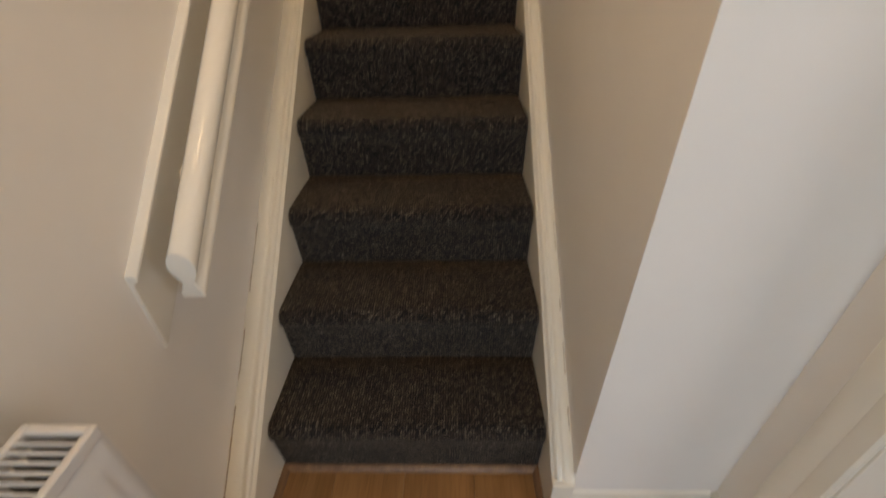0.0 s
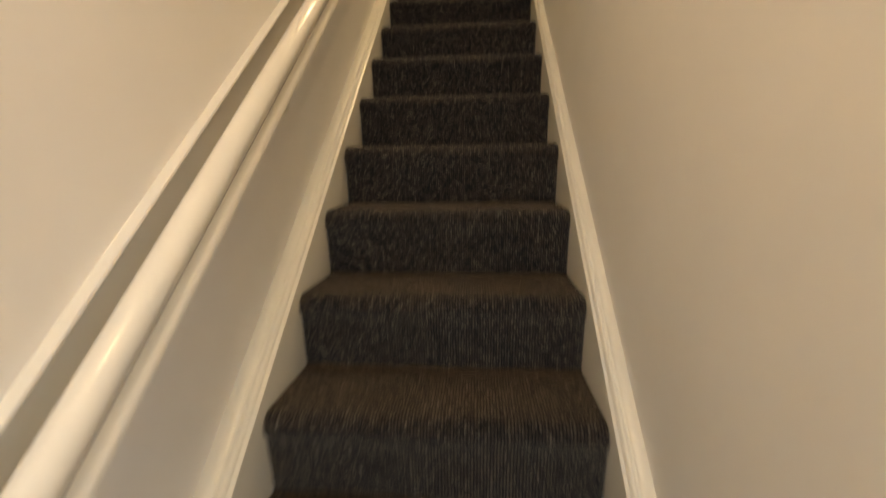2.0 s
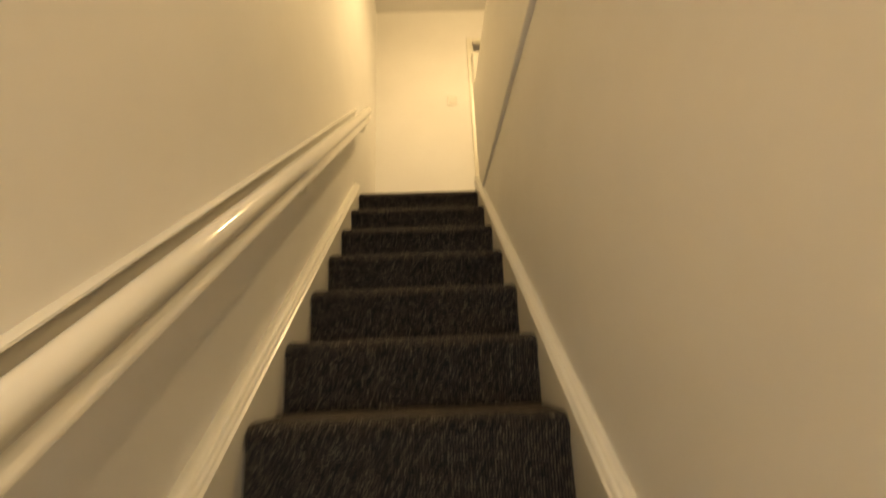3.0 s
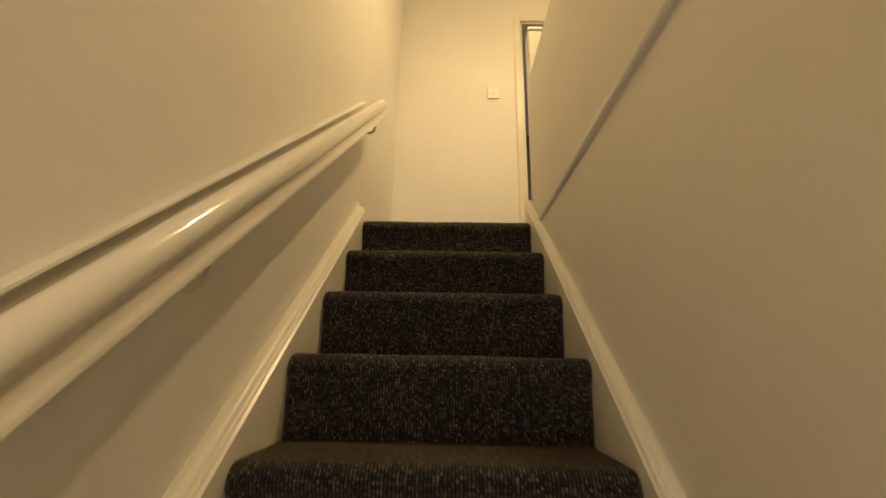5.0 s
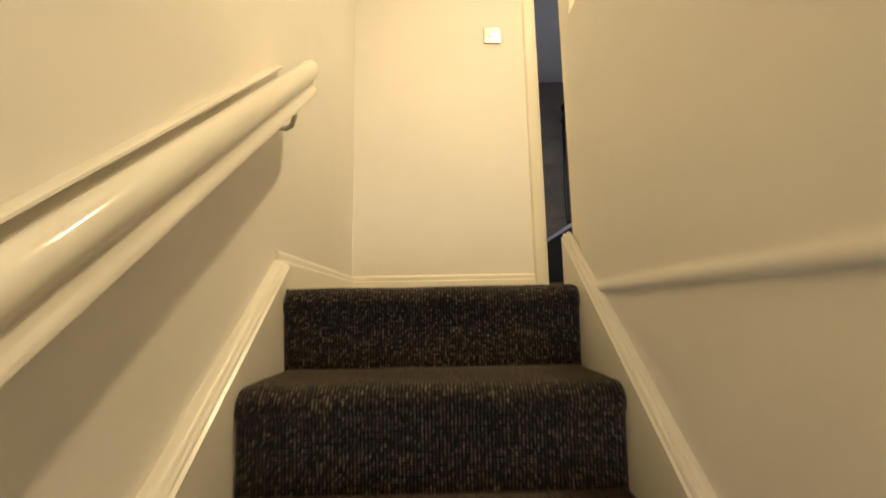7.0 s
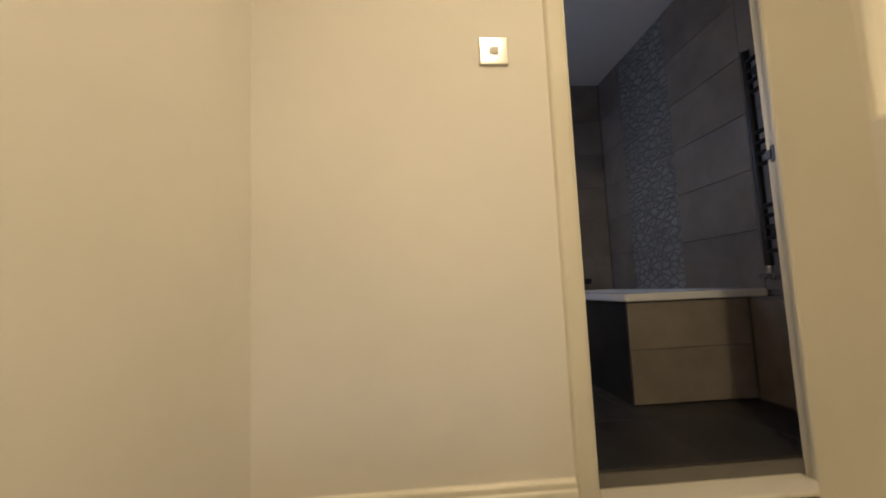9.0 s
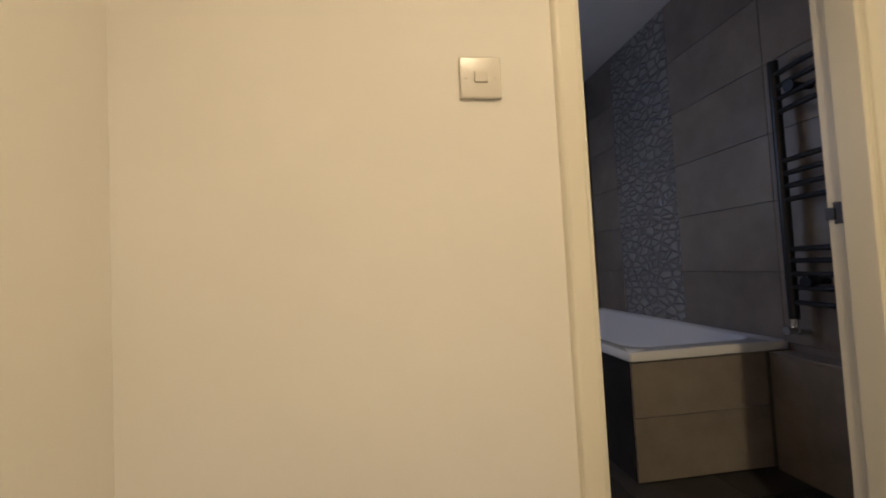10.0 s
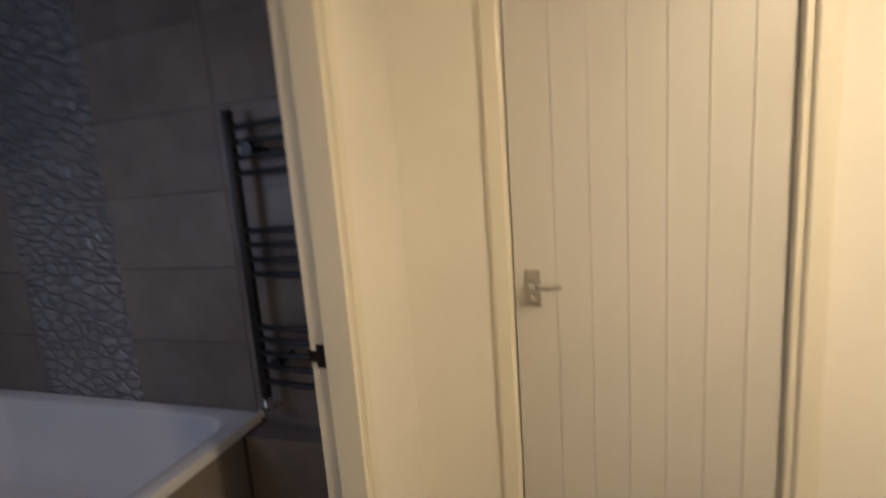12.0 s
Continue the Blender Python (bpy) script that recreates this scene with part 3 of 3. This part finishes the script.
skirting((0.759, 0.1335, 0), (0.759, 0.061, 0), (-1, 0, 0), 1.05)
QUAD = [(0, 0), (0.017, 0)] + arc(0, 0, 0.017, 12, 78, 4) + [(0, 0.017)]


def beading(p0, p1, side):
    return structure("trim", sweep(QUAD, p0, p1, side, (0, 0, 1)), BEAD, "brown oak-effect quadrant beading", "beading")


beading((0.341, 0.116, 0), (0.742, 0.116, 0), (0, -1, 0))
beading((0.741, 0.117, 0), (0.741, 0.050, 0), (-1, 0, 0))
beading((0.3565, 0.101, 0), (0.3565, 0.245, 0), (-1, 0, 0))
beading((-0.357, 0.055, 0), (-0.357, 0.245, 0), (1, 0, 0))
beading((-0.357, 0.242, 0), (0.357, 0.242, 0), (0, -1, 0))

# ---- doorways ----
ARCH = [(0, 0), (0, 0.009), (0.0015, 0.0125), (0.005, 0.0145), (0.040, 0.0155), (0.046, 0.0135), (0.050, 0.008), (0.052, 0)]
SLIM = [(a * 0.68, b * 0.75) for a, b in ARCH]


def lining(name, axis, at, depth, lo, hi, z0, z1, t, mat, parent):
    """Three boards lining an opening: two uprights and a head."""
    for a0, a1, b0, b1 in ((lo, lo + t, z0, z1), (hi - t, hi, z0, z1), (lo + t, hi - t, z1 - t, z1)):
        if axis == "y":
            part(name, box(a0, a1, at, at + depth, b0, b1, 0.002), mat, parent)
        else:
            part(name, box(at, at + depth, a0, a1, b0, b1, 0.002), mat, parent)


def architrave(axis, at, out, lo, hi, z0, z1, parent, far=ARCH):
    """Moulded casing round an opening, on the face at, proud towards out."""
    n = (0, out, 0) if axis == "y" else (out, 0, 0)
    along = (1, 0, 0) if axis == "y" else (0, 1, 0)

    def at_(a, z):
        return (a, at, z) if axis == "y" else (at, a, z)
    neg = tuple(-v for v in along)
    smooth(part("architrave", sweep(ARCH, at_(lo, z0), at_(lo, z1 + 0.052), neg, n), GLOSS, parent), 12)
    smooth(part("architrave", sweep(far, at_(hi, z0), at_(hi, z1 + 0.052), along, n), GLOSS, parent), 12)
    smooth(part("architrave", sweep(ARCH, at_(lo, z1), at_(hi, z1), (0, 0, 1), n), GLOSS, parent), 12)


bath_way = thing("door_frame", "white gloss lined doorway open to the bathroom", "door frame", kind="structure")
lining("lining", "y", BACK - 0.002, 0.116, 0.5045, 1.240, TOP - 0.02, 4.658, 0.0135, GLOSS, bath_way)
# stops that leave a rebate for the door on the bathroom side
for a0, a1, b0, b1 in ((0.518, 0.529, TOP, 4.634), (1.2135, 1.2265, TOP, 4.634), (0.529, 1.2135, 4.634, 4.6445)):
    part("door_stop", box(a0, a1, BACK + 0.001, BACK + 0.070, b0, b1, 0.0025), GLOSS, bath_way)
architrave("y", BACK, -1, 0.515, 1.229, TOP, 4.645, bath_way, SLIM)
strike = part("strike_plate", box(1.2240, 1.2268, BACK + 0.076, BACK + 0.098, 3.690, 3.745, 0.001), DARKMETAL, bath_way, "dark metal strike plate")
part("keep_lip", box(1.2215, 1.2245, BACK + 0.094, BACK + 0.117, 3.703, 3.732, 0.001), DARKMETAL, strike)
part("threshold", box(0.5295, 1.213, BACK + 0.0, BACK + 0.115, TOP - 0.02, TOP + 0.028, 0.006), GLOSS, bath_way, "white threshold strip")

# cottage door on the landing
LEAF = SIDE + 0.020
frame2 = thing("door_frame", "white gloss frame round the closed cottage door", "door frame", kind="structure")
lining("lining", "x", SIDE - 0.002, 0.116, 3.076, 3.768, TOP - 0.02, 4.612, 0.028, GLOSS, frame2)
architrave("x", SIDE, -1, 3.088, 3.744, TOP, 4.600, frame2)
door = thing("door", "closed white boarded cottage door with lever handle on the landing", "door")
D0, D1, Z0, Z1 = 3.107, 3.736, TOP + 0.022, 4.580
G = [3.625, 3.537, 3.449, 3.361, 3.273, 3.186]
part("stile", box(LEAF, LEAF + 0.04, G[0] + 0.0008, D1, Z0, Z1, 0.002), DOORPAINT, door)
part("stile", box(LEAF, LEAF + 0.04, D0, G[-1] - 0.0008, Z0, Z1, 0.002), DOORPAINT, door)
part("top_rail", box(LEAF + 0.0003, LEAF + 0.04, G[-1] - 0.003, G[0] + 0.003, 4.503, Z1, 0.002), DOORPAINT, door)
part("bottom_rail", box(LEAF + 0.0003, LEAF + 0.04, G[-1] - 0.003, G[0] + 0.003, Z0, Z0 + 0.12, 0.002), DOORPAINT, door)
part("core", box(LEAF + 0.003, LEAF + 0.036, D0 + 0.01, D1 - 0.01, Z0 + 0.01, Z1 - 0.01), DOORPAINT, door)
for a, b in zip(G, G[1:]):
    part("board", box(LEAF + 0.0004, LEAF + 0.02, b + 0.0008, a - 0.0008, Z0 + 0.1215, 4.5022, 0.0012), DOORPAINT, door)
hp = part("handle_plate", box(LEAF - 0.007, LEAF + 0.001, 3.668, 3.708, 3.735, 3.835, 0.003), NICKEL, door, "satin nickel backplate")
smooth(part("lever", tube([(LEAF - 0.006, 3.690, 3.800), (LEAF - 0.030, 3.690, 3.800), (LEAF - 0.046, 3.686, 3.800), (LEAF - 0.052, 3.674, 3.799), (LEAF - 0.053, 3.650, 3.797), (LEAF - 0.051, 3.630, 3.797), (LEAF - 0.047, 3.616, 3.800)],
                      [0.010, 0.009, 0.009, 0.0085, 0.008, 0.007, 0.006], 14), CHROME, hp, "chrome lever"), 50)
part("lock_button", tube([(LEAF - 0.006, 3.688, 3.758), (LEAF - 0.011, 3.688, 3.758)], 0.006, 12), CHROME, hp)

# hall doorway beside the foot of the stairs
hall_way = thing("door_frame", "cream gloss frame of an open hall doorway by the stairs", "door frame", kind="structure")
WIDE = [(0, 0), (0, 0.013), (0.004, 0.018), (0.030, 0.020), (0.036, 0.0185), (0.042, 0.0205), (0.062, 0.021), (0.074, 0.020), (0.083, 0.016), (0.088, 0.010), (0.090, 0)]
for y, d in ((-0.030, 1), (-0.822, -1)):
    smooth(part("architrave", sweep(WIDE, (0.758, y, 0.0), (0.758, y, 2.092), (0, d, 0), (-1, 0, 0)), GLOSS, hall_way), 25)
smooth(part("architrave", sweep(WIDE, (0.758, -0.822, 2.002), (0.758, -0.030, 2.002), (0, 0, 1), (-1, 0, 0)), GLOSS, hall_way), 25)
lining("lining", "x", 0.752, 0.098, -0.852, 0.0, 0.0, 2.032, 0.034, GLOSS, hall_way)
lining("rebate", "x", 0.850, 0.034, -0.852, 0.0, 0.0, 2.032, 0.022, GLOSS, hall_way)

# front door glazing behind the walker
glazed = thing("window_1", "white framed frosted front door light", "window", kind="structure")
lining("window_frame", "y", -3.29, 0.08, -0.36, 0.56, 0.3, 2.3, 0.05, GLOSS, glazed)

# made-up window frame, unseen, standing round the side room fill lamp
fill_frame = thing("fill_window", "unseen white frame added round the side room fill lamp", "window", kind="structure")
lining("window_frame", "x", 2.02, 0.07, -1.7, -0.8, 0.9, 2.0, 0.05, GLOSS, fill_frame)

# ---- light switch ----
switch = thing("light_switch", "square white plastic light switch on the landing wall", "light switch")
SX, SZ, SY = 0.305, 4.011, BACK
part("plate", box(SX - 0.043, SX + 0.043, SY - 0.0095, SY + 0.001, SZ - 0.043, SZ + 0.043, 0.004, seg=3), PLASTIC, switch)
rock = part("rocker", box(-0.0135, 0.0135, -0.0035, 0.0035, -0.011, 0.011, 0.0015), PLASTIC, switch)
rock.matrix_basis = pose(SX, SY - 0.0105, SZ, 3, 0, 0)
for s in (-1, 1):
    part("screw", tube([(SX + s * 0.030, SY - 0.0092, SZ), (SX + s * 0.030, SY - 0.0105, SZ)], 0.0034, 12), PLASTIC, switch)

# ---- hall radiator ----
rad = thing("radiator", "white double panel radiator with slotted top grille", "radiator")
RX0, RX1, RY0, RY1, RZ0, RZ1 = -0.362, -0.268, -1.18, -0.108, 0.15, 0.755


def fluted(name, x, out, top=RZ1):
    bm = bmesh.new()
    ys = [RY0 + (RY1 - RY0) * i / 480 for i in range(481)]
    zs = [RZ0, RZ0 + 0.012, RZ0 + 0.046, RZ0 + 0.056, top - 0.066, top - 0.056, top - 0.012, top]
    amp = [0, 0, 0, 1, 1, 0, 0, 0]
    rows = []
    for z, a in zip(zs, amp):
        row = []
        for y in ys:
            ph = abs(((RY1 - y - 0.042) / 0.0333) % 1.0 - 0.5)
            w = min(1.0, max(0.0, (ph - 0.11) / 0.11))
            edge = min(1.0, (RY1 - y) / 0.03, (y - RY0) / 0.03)
            drop = 0.006 * max(0.0, 1 - (RY1 - y) / 0.010) ** 2 + (0.006 if z in (RZ0, top) else 0)
            row.append(bm.verts.new((x + out * (0.0017 * w * a * max(0, edge) - drop), y, z)))
        rows.append(row)
    for r0, r1 in zip(rows, rows[1:]):
        for i in range(480):
            bm.faces.new((r0[i], r0[i + 1], r1[i + 1], r1[i]))
    geom = bmesh.ops.extrude_face_region(bm, geom=bm.faces[:])
    for v in [g for g in geom["geom"] if isinstance(g, bmesh.types.BMVert)]:
        v.co.x = x - out * 0.012
    return smooth(part(name, bm, RADPAINT, rad), 40)


fluted("front_panel", RX1 - 0.008, 1)
fluted("rear_panel", RX0 + 0.014, -1, RZ1 - 0.05)
part("side_cover", box(RX0, RX1 - 0.009, RY1 - 0.014, RY1 - 0.001, RZ0 + 0.02, RZ1 + 0.004, 0.002), RADPAINT, rad)
part("side_cover", box(RX0, RX1 - 0.006, RY0 + 0.002, RY0 + 0.012, RZ0 + 0.02, RZ1 + 0.004, 0.003), RADPAINT, rad)

# fins and a solid core, all dark brown, fill the space under the slats
fin = part("convector_fin", box(RX0 + 0.003, RX1 - 0.0205, -0.001, 0.001, RZ0 + 0.05, RZ1 - 0.022), INNER, rad, "dark brown convector fin")
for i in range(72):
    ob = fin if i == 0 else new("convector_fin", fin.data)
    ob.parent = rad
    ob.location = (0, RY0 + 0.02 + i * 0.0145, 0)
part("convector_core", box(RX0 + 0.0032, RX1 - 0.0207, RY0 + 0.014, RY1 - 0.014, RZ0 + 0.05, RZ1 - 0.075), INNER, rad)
grille = part("grille", box(RX0, RX0 + 0.010, RY0 + 0.002, RY1 - 0.002, RZ1 - 0.016, RZ1 + 0.006, 0.003), RADPAINT, rad, "slotted white top grille")
box_edges = [(RX1 - 0.014, RX1 - 0.006, RY0 + 0.002, RY1 - 0.002), (RX0 + 0.010, RX1 - 0.014, RY1 - 0.014, RY1 - 0.002), (RX0 + 0.010, RX1 - 0.014, RY0 + 0.002, RY0 + 0.014)]
for x0, x1, y0, y1 in box_edges:
    part("grille_edge", box(x0, x1, y0, y1, RZ1 - 0.012, RZ1 + 0.0055, 0.0025), RADPAINT, grille)
slat = box(RX0 + 0.008, RX1 - 0.012, -0.0016, 0.0016, -0.004, 0.0035, 0.0010, seg=1)
first = part("slat", slat, RADPAINT, grille)
first.location = (0, RY1 - 0.024, RZ1)
y = RY1 - 0.024 - 0.0105
while y > RY0 + 0.02:
    ob = new("slat", first.data)
    ob.parent = grille
    ob.location = (0, y, RZ1)
    y -= 0.0105
valve = part("valve", tube([(-0.345, RY1, 0.190), (-0.345, -0.045, 0.190), (-0.347, -0.022, 0.186), (-0.352, -0.010, 0.168), (-0.353, -0.008, 0.130), (-0.353, -0.008, 0.002)], [0.010, 0.010, 0.0135, 0.0135, 0.0085, 0.0075], 14), BRASS, rad, "tarnished brass valve")
part("valve_nut", tube([(-0.345, -0.075, 0.190), (-0.345, -0.052, 0.190)], 0.0145, 6), BRASS, valve)
for y in (-0.25, -1.03):
    part("wall_bracket", box(-0.431, RX0 + 0.02, y, y + 0.03, 0.25, 0.66, 0.002), RADPAINT, rad)

# ---- bathroom ----
BX, BY, BZ = 1.700, 6.280, 2.765
structure("wall_bath_right", box(BX + 0.010, BX + 0.12, BACK + 0.11, BY + 0.12, BZ - 0.2, CEILING), GROUT, "tiled bathroom side wall above the bath", "wall")
structure("wall_bath_far", box(-0.1, BX + 0.010, BY + 0.010, BY + 0.12, BZ - 0.2, CEILING), GROUT, "tiled bathroom end wall", "wall")
structure("wall_bath_left", wall_with_holes("x", 0.08, 0.10, BACK + 0.11, BY + 0.010, BZ - 0.2, CEILING, [(5.05, 5.85, 3.75, 4.65)]), WALL, "plain bathroom wall with a frosted window", "wall")
structure("ceiling_bath", box(0.0, BX + 0.12, BACK + 0.11, BY + 0.12, CEILING, CEILING + 0.1), CEIL, "white painted bathroom ceiling", "ceiling")
structure("floor_bath_base", box(0.18, BX + 0.01, BACK + 0.11, BY + 0.01, BZ - 0.2, BZ - 0.008), GROUT, "dark bed of the bathroom floor tiles", "floor")
win = thing("window_2", "small white framed frosted bathroom window", "window", kind="structure")
lining("window_frame", "x", 0.10, 0.07, 5.05, 5.85, 3.75, 4.65, 0.04, GLOSS, win)

bath = thing("bath", "white acrylic bath with tiled panels in the bathroom", "bath")
B0, B1, BYA, RIM = 1.003, BX - 0.001, 4.745, 3.266
bm = bmesh.new()


def loop(x0, x1, y0, y1, z, rad, n=6):
    pts = []
    for cx, cy, a in ((x1 - rad, y1 - rad, 0), (x0 + rad, y1 - rad, 90), (x0 + rad, y0 + rad, 180), (x1 - rad, y0 + rad, 270)):
        pts += [(px, py, z) for px, py in arc(cx, cy, rad, a, a + 90, n)]
    return [bm.verts.new(p) for p in pts]


rings = [loop(B0 + 0.06, B1 - 0.05, BYA + 0.07, BY - 0.05, RIM - 0.395, 0.03), loop(B0 + 0.06, B1 - 0.05, BYA + 0.07, BY - 0.05, RIM - 0.042, 0.03), loop(B0 + 0.004, B1, BYA + 0.004, BY, RIM - 0.038, 0.012), loop(B0, B1, BYA, BY, RIM - 0.034, 0.012), loop(B0, B1, BYA, BY, RIM - 0.006, 0.012),
         loop(B0 + 0.005, B1 - 0.005, BYA + 0.005, BY - 0.005, RIM, 0.014), loop(B0 + 0.055, B1 - 0.055, BYA + 0.075, BY - 0.085, RIM, 0.10), loop(B0 + 0.063, B1 - 0.063, BYA + 0.083, BY - 0.093, RIM - 0.007, 0.10),
         loop(B0 + 0.075, B1 - 0.075, BYA + 0.11, BY - 0.105, RIM - 0.10, 0.11), loop(B0 + 0.10, B1 - 0.10, BYA + 0.20, BY - 0.13, RIM - 0.30, 0.12), loop(B0 + 0.14, B1 - 0.14, BYA + 0.27, BY - 0.17, RIM - 0.37, 0.12),
         loop(B0 + 0.22, B1 - 0.22, BYA + 0.40, BY - 0.30, RIM - 0.385, 0.08)]
for a, b in zip(rings, rings[1:]):
    for i in range(len(a)):
        bm.faces.new((a[i], a[(i + 1) % len(a)], b[(i + 1) % len(b)], b[i]))
bm.faces.new(rings[-1])
bm.faces.new(rings[0][::-1])
smooth(part("tub", bm, ACRYLIC, bath), 40)
part("side_panel", box(B0 + 0.012, B0 + 0.030, BYA + 0.034, BY, BZ, RIM - 0.040), SLATE, bath, "dark side panel of the bath")
part("overflow", tube([(1.35, BY - 0.118, 3.095), (1.35, BY - 0.128, 3.093)], 0.028, 20), BLACK, bath, "black round overflow cover")
part("waste", tube([(1.35, 5.95, RIM - 0.387), (1.35, 5.95, RIM - 0.378)], 0.03, 20), BLACK, bath, "black round waste")

ledge = thing("boxed_ledge", "low tiled boxing below the towel radiator", "boxing")
part("front", box(1.600, 1.618, BACK + 0.112, BYA - 0.002, BZ, 3.215, 0.001), TILE, ledge)
part("top", box(1.597, BX, BACK + 0.112, BYA - 0.002, 3.216, 3.228, 0.002), TILE, ledge)

# bath taps and shower, all black
taps = thing("bath_tap", "black wall bath mixer tap over the bath end", "tap")
smooth(part("body", tube([(1.27, BY - 0.055, 3.335), (1.43, BY - 0.055, 3.335)], 0.022, 16), BLACK, taps), 40)
for x in (1.265, 1.435):
    smooth(part("knob", tube([(x, BY - 0.055, 3.335), (x + (0.05 if x > 1.35 else -0.05), BY - 0.055, 3.335)], [0.026, 0.024], 16), BLACK, taps), 40)
    part("inlet", tube([(x + (-0.02 if x > 1.35 else 0.02), BY + 0.002, 3.335), (x + (-0.02 if x > 1.35 else 0.02), BY - 0.05, 3.335)], 0.016, 14), BLACK, taps)
smooth(part("spout", tube([(1.35, BY - 0.06, 3.325), (1.35, BY - 0.12, 3.300), (1.35, BY - 0.165, 3.285), (1.35, BY - 0.175, 3.270)], [0.016, 0.016, 0.015, 0.015], 14), BLACK, taps), 40)
shower = thing("shower", "black shower riser rail with handset on tiled wall", "shower")
part("riser_rail", tube([(1.335, BY - 0.05, 3.46), (1.335, BY - 0.05, 4.62)], 0.010, 12), BLACK, shower)
for z in (3.50, 4.58):
    part("rail_bracket", tube([(1.335, BY + 0.002, z), (1.335, BY - 0.05, z)], 0.014, 12), BLACK, shower)
smooth(part("handset", tube([(1.34, BY - 0.06, 4.47), (1.34, BY - 0.075, 4.56), (1.34, BY - 0.085, 4.62), (1.34, BY - 0.10, 4.66), (1.34, BY - 0.135, 4.672), (1.34, BY - 0.14, 4.66)], [0.011, 0.012, 0.014, 0.035, 0.048, 0.044], 16), BLACK, shower), 40)
part("hose", tube([(1.325, BY - 0.06, 4.47), (1.315, BY - 0.06, 4.2), (1.305, BY - 0.055, 3.8), (1.31, BY - 0.06, 3.5), (1.34, BY - 0.06, 3.36)], 0.006, 10), BLACK, shower)

# black towel radiator
towel = thing("towel_radiator", "black ladder towel radiator on the tiled bathroom wall", "towel radiator")
for y in (4.660, 4.235):
    post = part("upright", tube([(1.640, y, 3.365), (1.640, y, 4.372)], 0.0185, 18), BLACK, towel)
    smooth(post, 50)
    smooth(part("end_cap", tube([(1.640, y, 4.370), (1.640, y, 4.377), (1.640, y, 4.382)], [0.015, 0.014, 0.006], 16), CHROME, post), 40)
for z in (4.315, 4.265, 4.217, 4.166, 3.973, 3.924, 3.874, 3.823, 3.633, 3.588, 3.538, 3.488, 3.430):
    pts = [(1.640 - 0.028 * math.sin(math.pi * i / 12), 4.235 + 0.425 * i / 12, z) for i in range(13)]
    smooth(part("bar", tube(pts, 0.0105, 10), BLACK, towel), 50)
for z in (4.24, 3.51):
    for y in (4.32, 4.575):
        part("wall_bracket", tube([(BX + 0.012, y, z), (1.66, y, z), (1.605, y, z)], [0.013, 0.013, 0.022], 14), BLACK, towel)
for y in (4.660, 4.235):
    v = part("valve", tube([(1.640, y, 3.368), (1.640, y, 3.335), (1.645, y, 3.318), (1.665, y, 3.312), (BX + 0.01, y, 3.312)], [0.013, 0.013, 0.014, 0.012, 0.010], 14), CHROME, towel, "chrome radiator valve")
    part("valve_head", tube([(1.640, y, 3.322), (1.600, y, 3.322)], [0.014, 0.016], 14), CHROME, v)

# ---- wall and floor pieces ----
side_wall, far_wall = bpy.data.objects["wall_bath_right"], bpy.data.objects["wall_bath_far"]
ROWS = [2.966, 3.254, 3.542, 3.836, 4.118, 4.410, 4.702, CEILING]


def tile(parent, mat, x0, x1, y0, y1, z0, z1, cache={}):
    j = 0.0012
    dims = tuple(round(v, 4) for v in (x1 - x0, y1 - y0, z1 - z0))
    thin = dims.index(min(dims))
    key = (dims, mat.name)
    size = [d - (0 if i == thin else 2 * j) for i, d in enumerate(dims)]
    if key not in cache:
        ob = part("tile", box(-size[0] / 2, size[0] / 2, -size[1] / 2, size[1] / 2, -size[2] / 2, size[2] / 2, 0.0015, seg=1), mat, parent)
        cache[key] = ob.data
    else:
        ob = new("tile", cache[key])
        ob.parent = parent
    ob.location = ((x0 + x1) / 2, (y0 + y1) / 2, (z0 + z1) / 2)
    return ob


for z0, z1 in zip([BZ] + ROWS, ROWS):
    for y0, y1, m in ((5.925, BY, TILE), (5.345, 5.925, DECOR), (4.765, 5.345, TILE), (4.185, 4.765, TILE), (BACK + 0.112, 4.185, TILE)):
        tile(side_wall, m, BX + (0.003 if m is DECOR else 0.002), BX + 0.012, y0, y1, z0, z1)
    for x0, x1 in ((1.12, BX), (0.52, 1.12), (0.18, 0.52)):
        tile(far_wall, TILE, x0, x1, BY + 0.002, BY + 0.012, z0, z1)
end_panel = part("end_panel", box(B0 + 0.022, BX, BYA + 0.022, BYA + 0.034, BZ, RIM - 0.040), GROUT, bath, "tiled end panel of the bath")
for x0, x1 in ((B0 + 0.010, 1.60),):
    for z0, z1 in ((BZ + 0.004, 3.012), (3.012, RIM - 0.040)):
        tile(end_panel, TILE, x0, x1, BYA + 0.012, BYA + 0.024, z0, z1)
bath_floor = bpy.data.objects["floor_bath_base"]
for i in range(4):
    for j in range(5):
        x0, y0 = 0.18 + i * 0.385, BACK + 0.114 + j * 0.43
        tile(bath_floor, SLATE, x0, min(x0 + 0.385, BX), y0, min(y0 + 0.43, BY), BZ - 0.012, BZ)

laminate = bpy.data.objects["floor_base"]
PLANK = 0.193
plank_mesh = part("plank", box(-PLANK / 2 + 0.0004, PLANK / 2 - 0.0004, -0.5997, 0.5997, -0.010, 0.0, 0.0006, seg=1), OAK, laminate)
first_plank = True
for i in range(13):
    x = 0.371 + PLANK * (i - 5 + 0.5)
    for j in range(4):
        y = -0.05 + 0.37 * ((i * 7) % 5) / 5 - 1.2 * j
        y0, y1 = max(-3.29, y - 0.6), min(0.255, y + 0.6)
        ob = plank_mesh if first_plank else new("plank", plank_mesh.data)
        first_plank = False
        ob.parent = laminate
        ob.location = (x, (y0 + y1) / 2, 0)
        ob.scale = (1, (y1 - y0) / 1.2, 1)
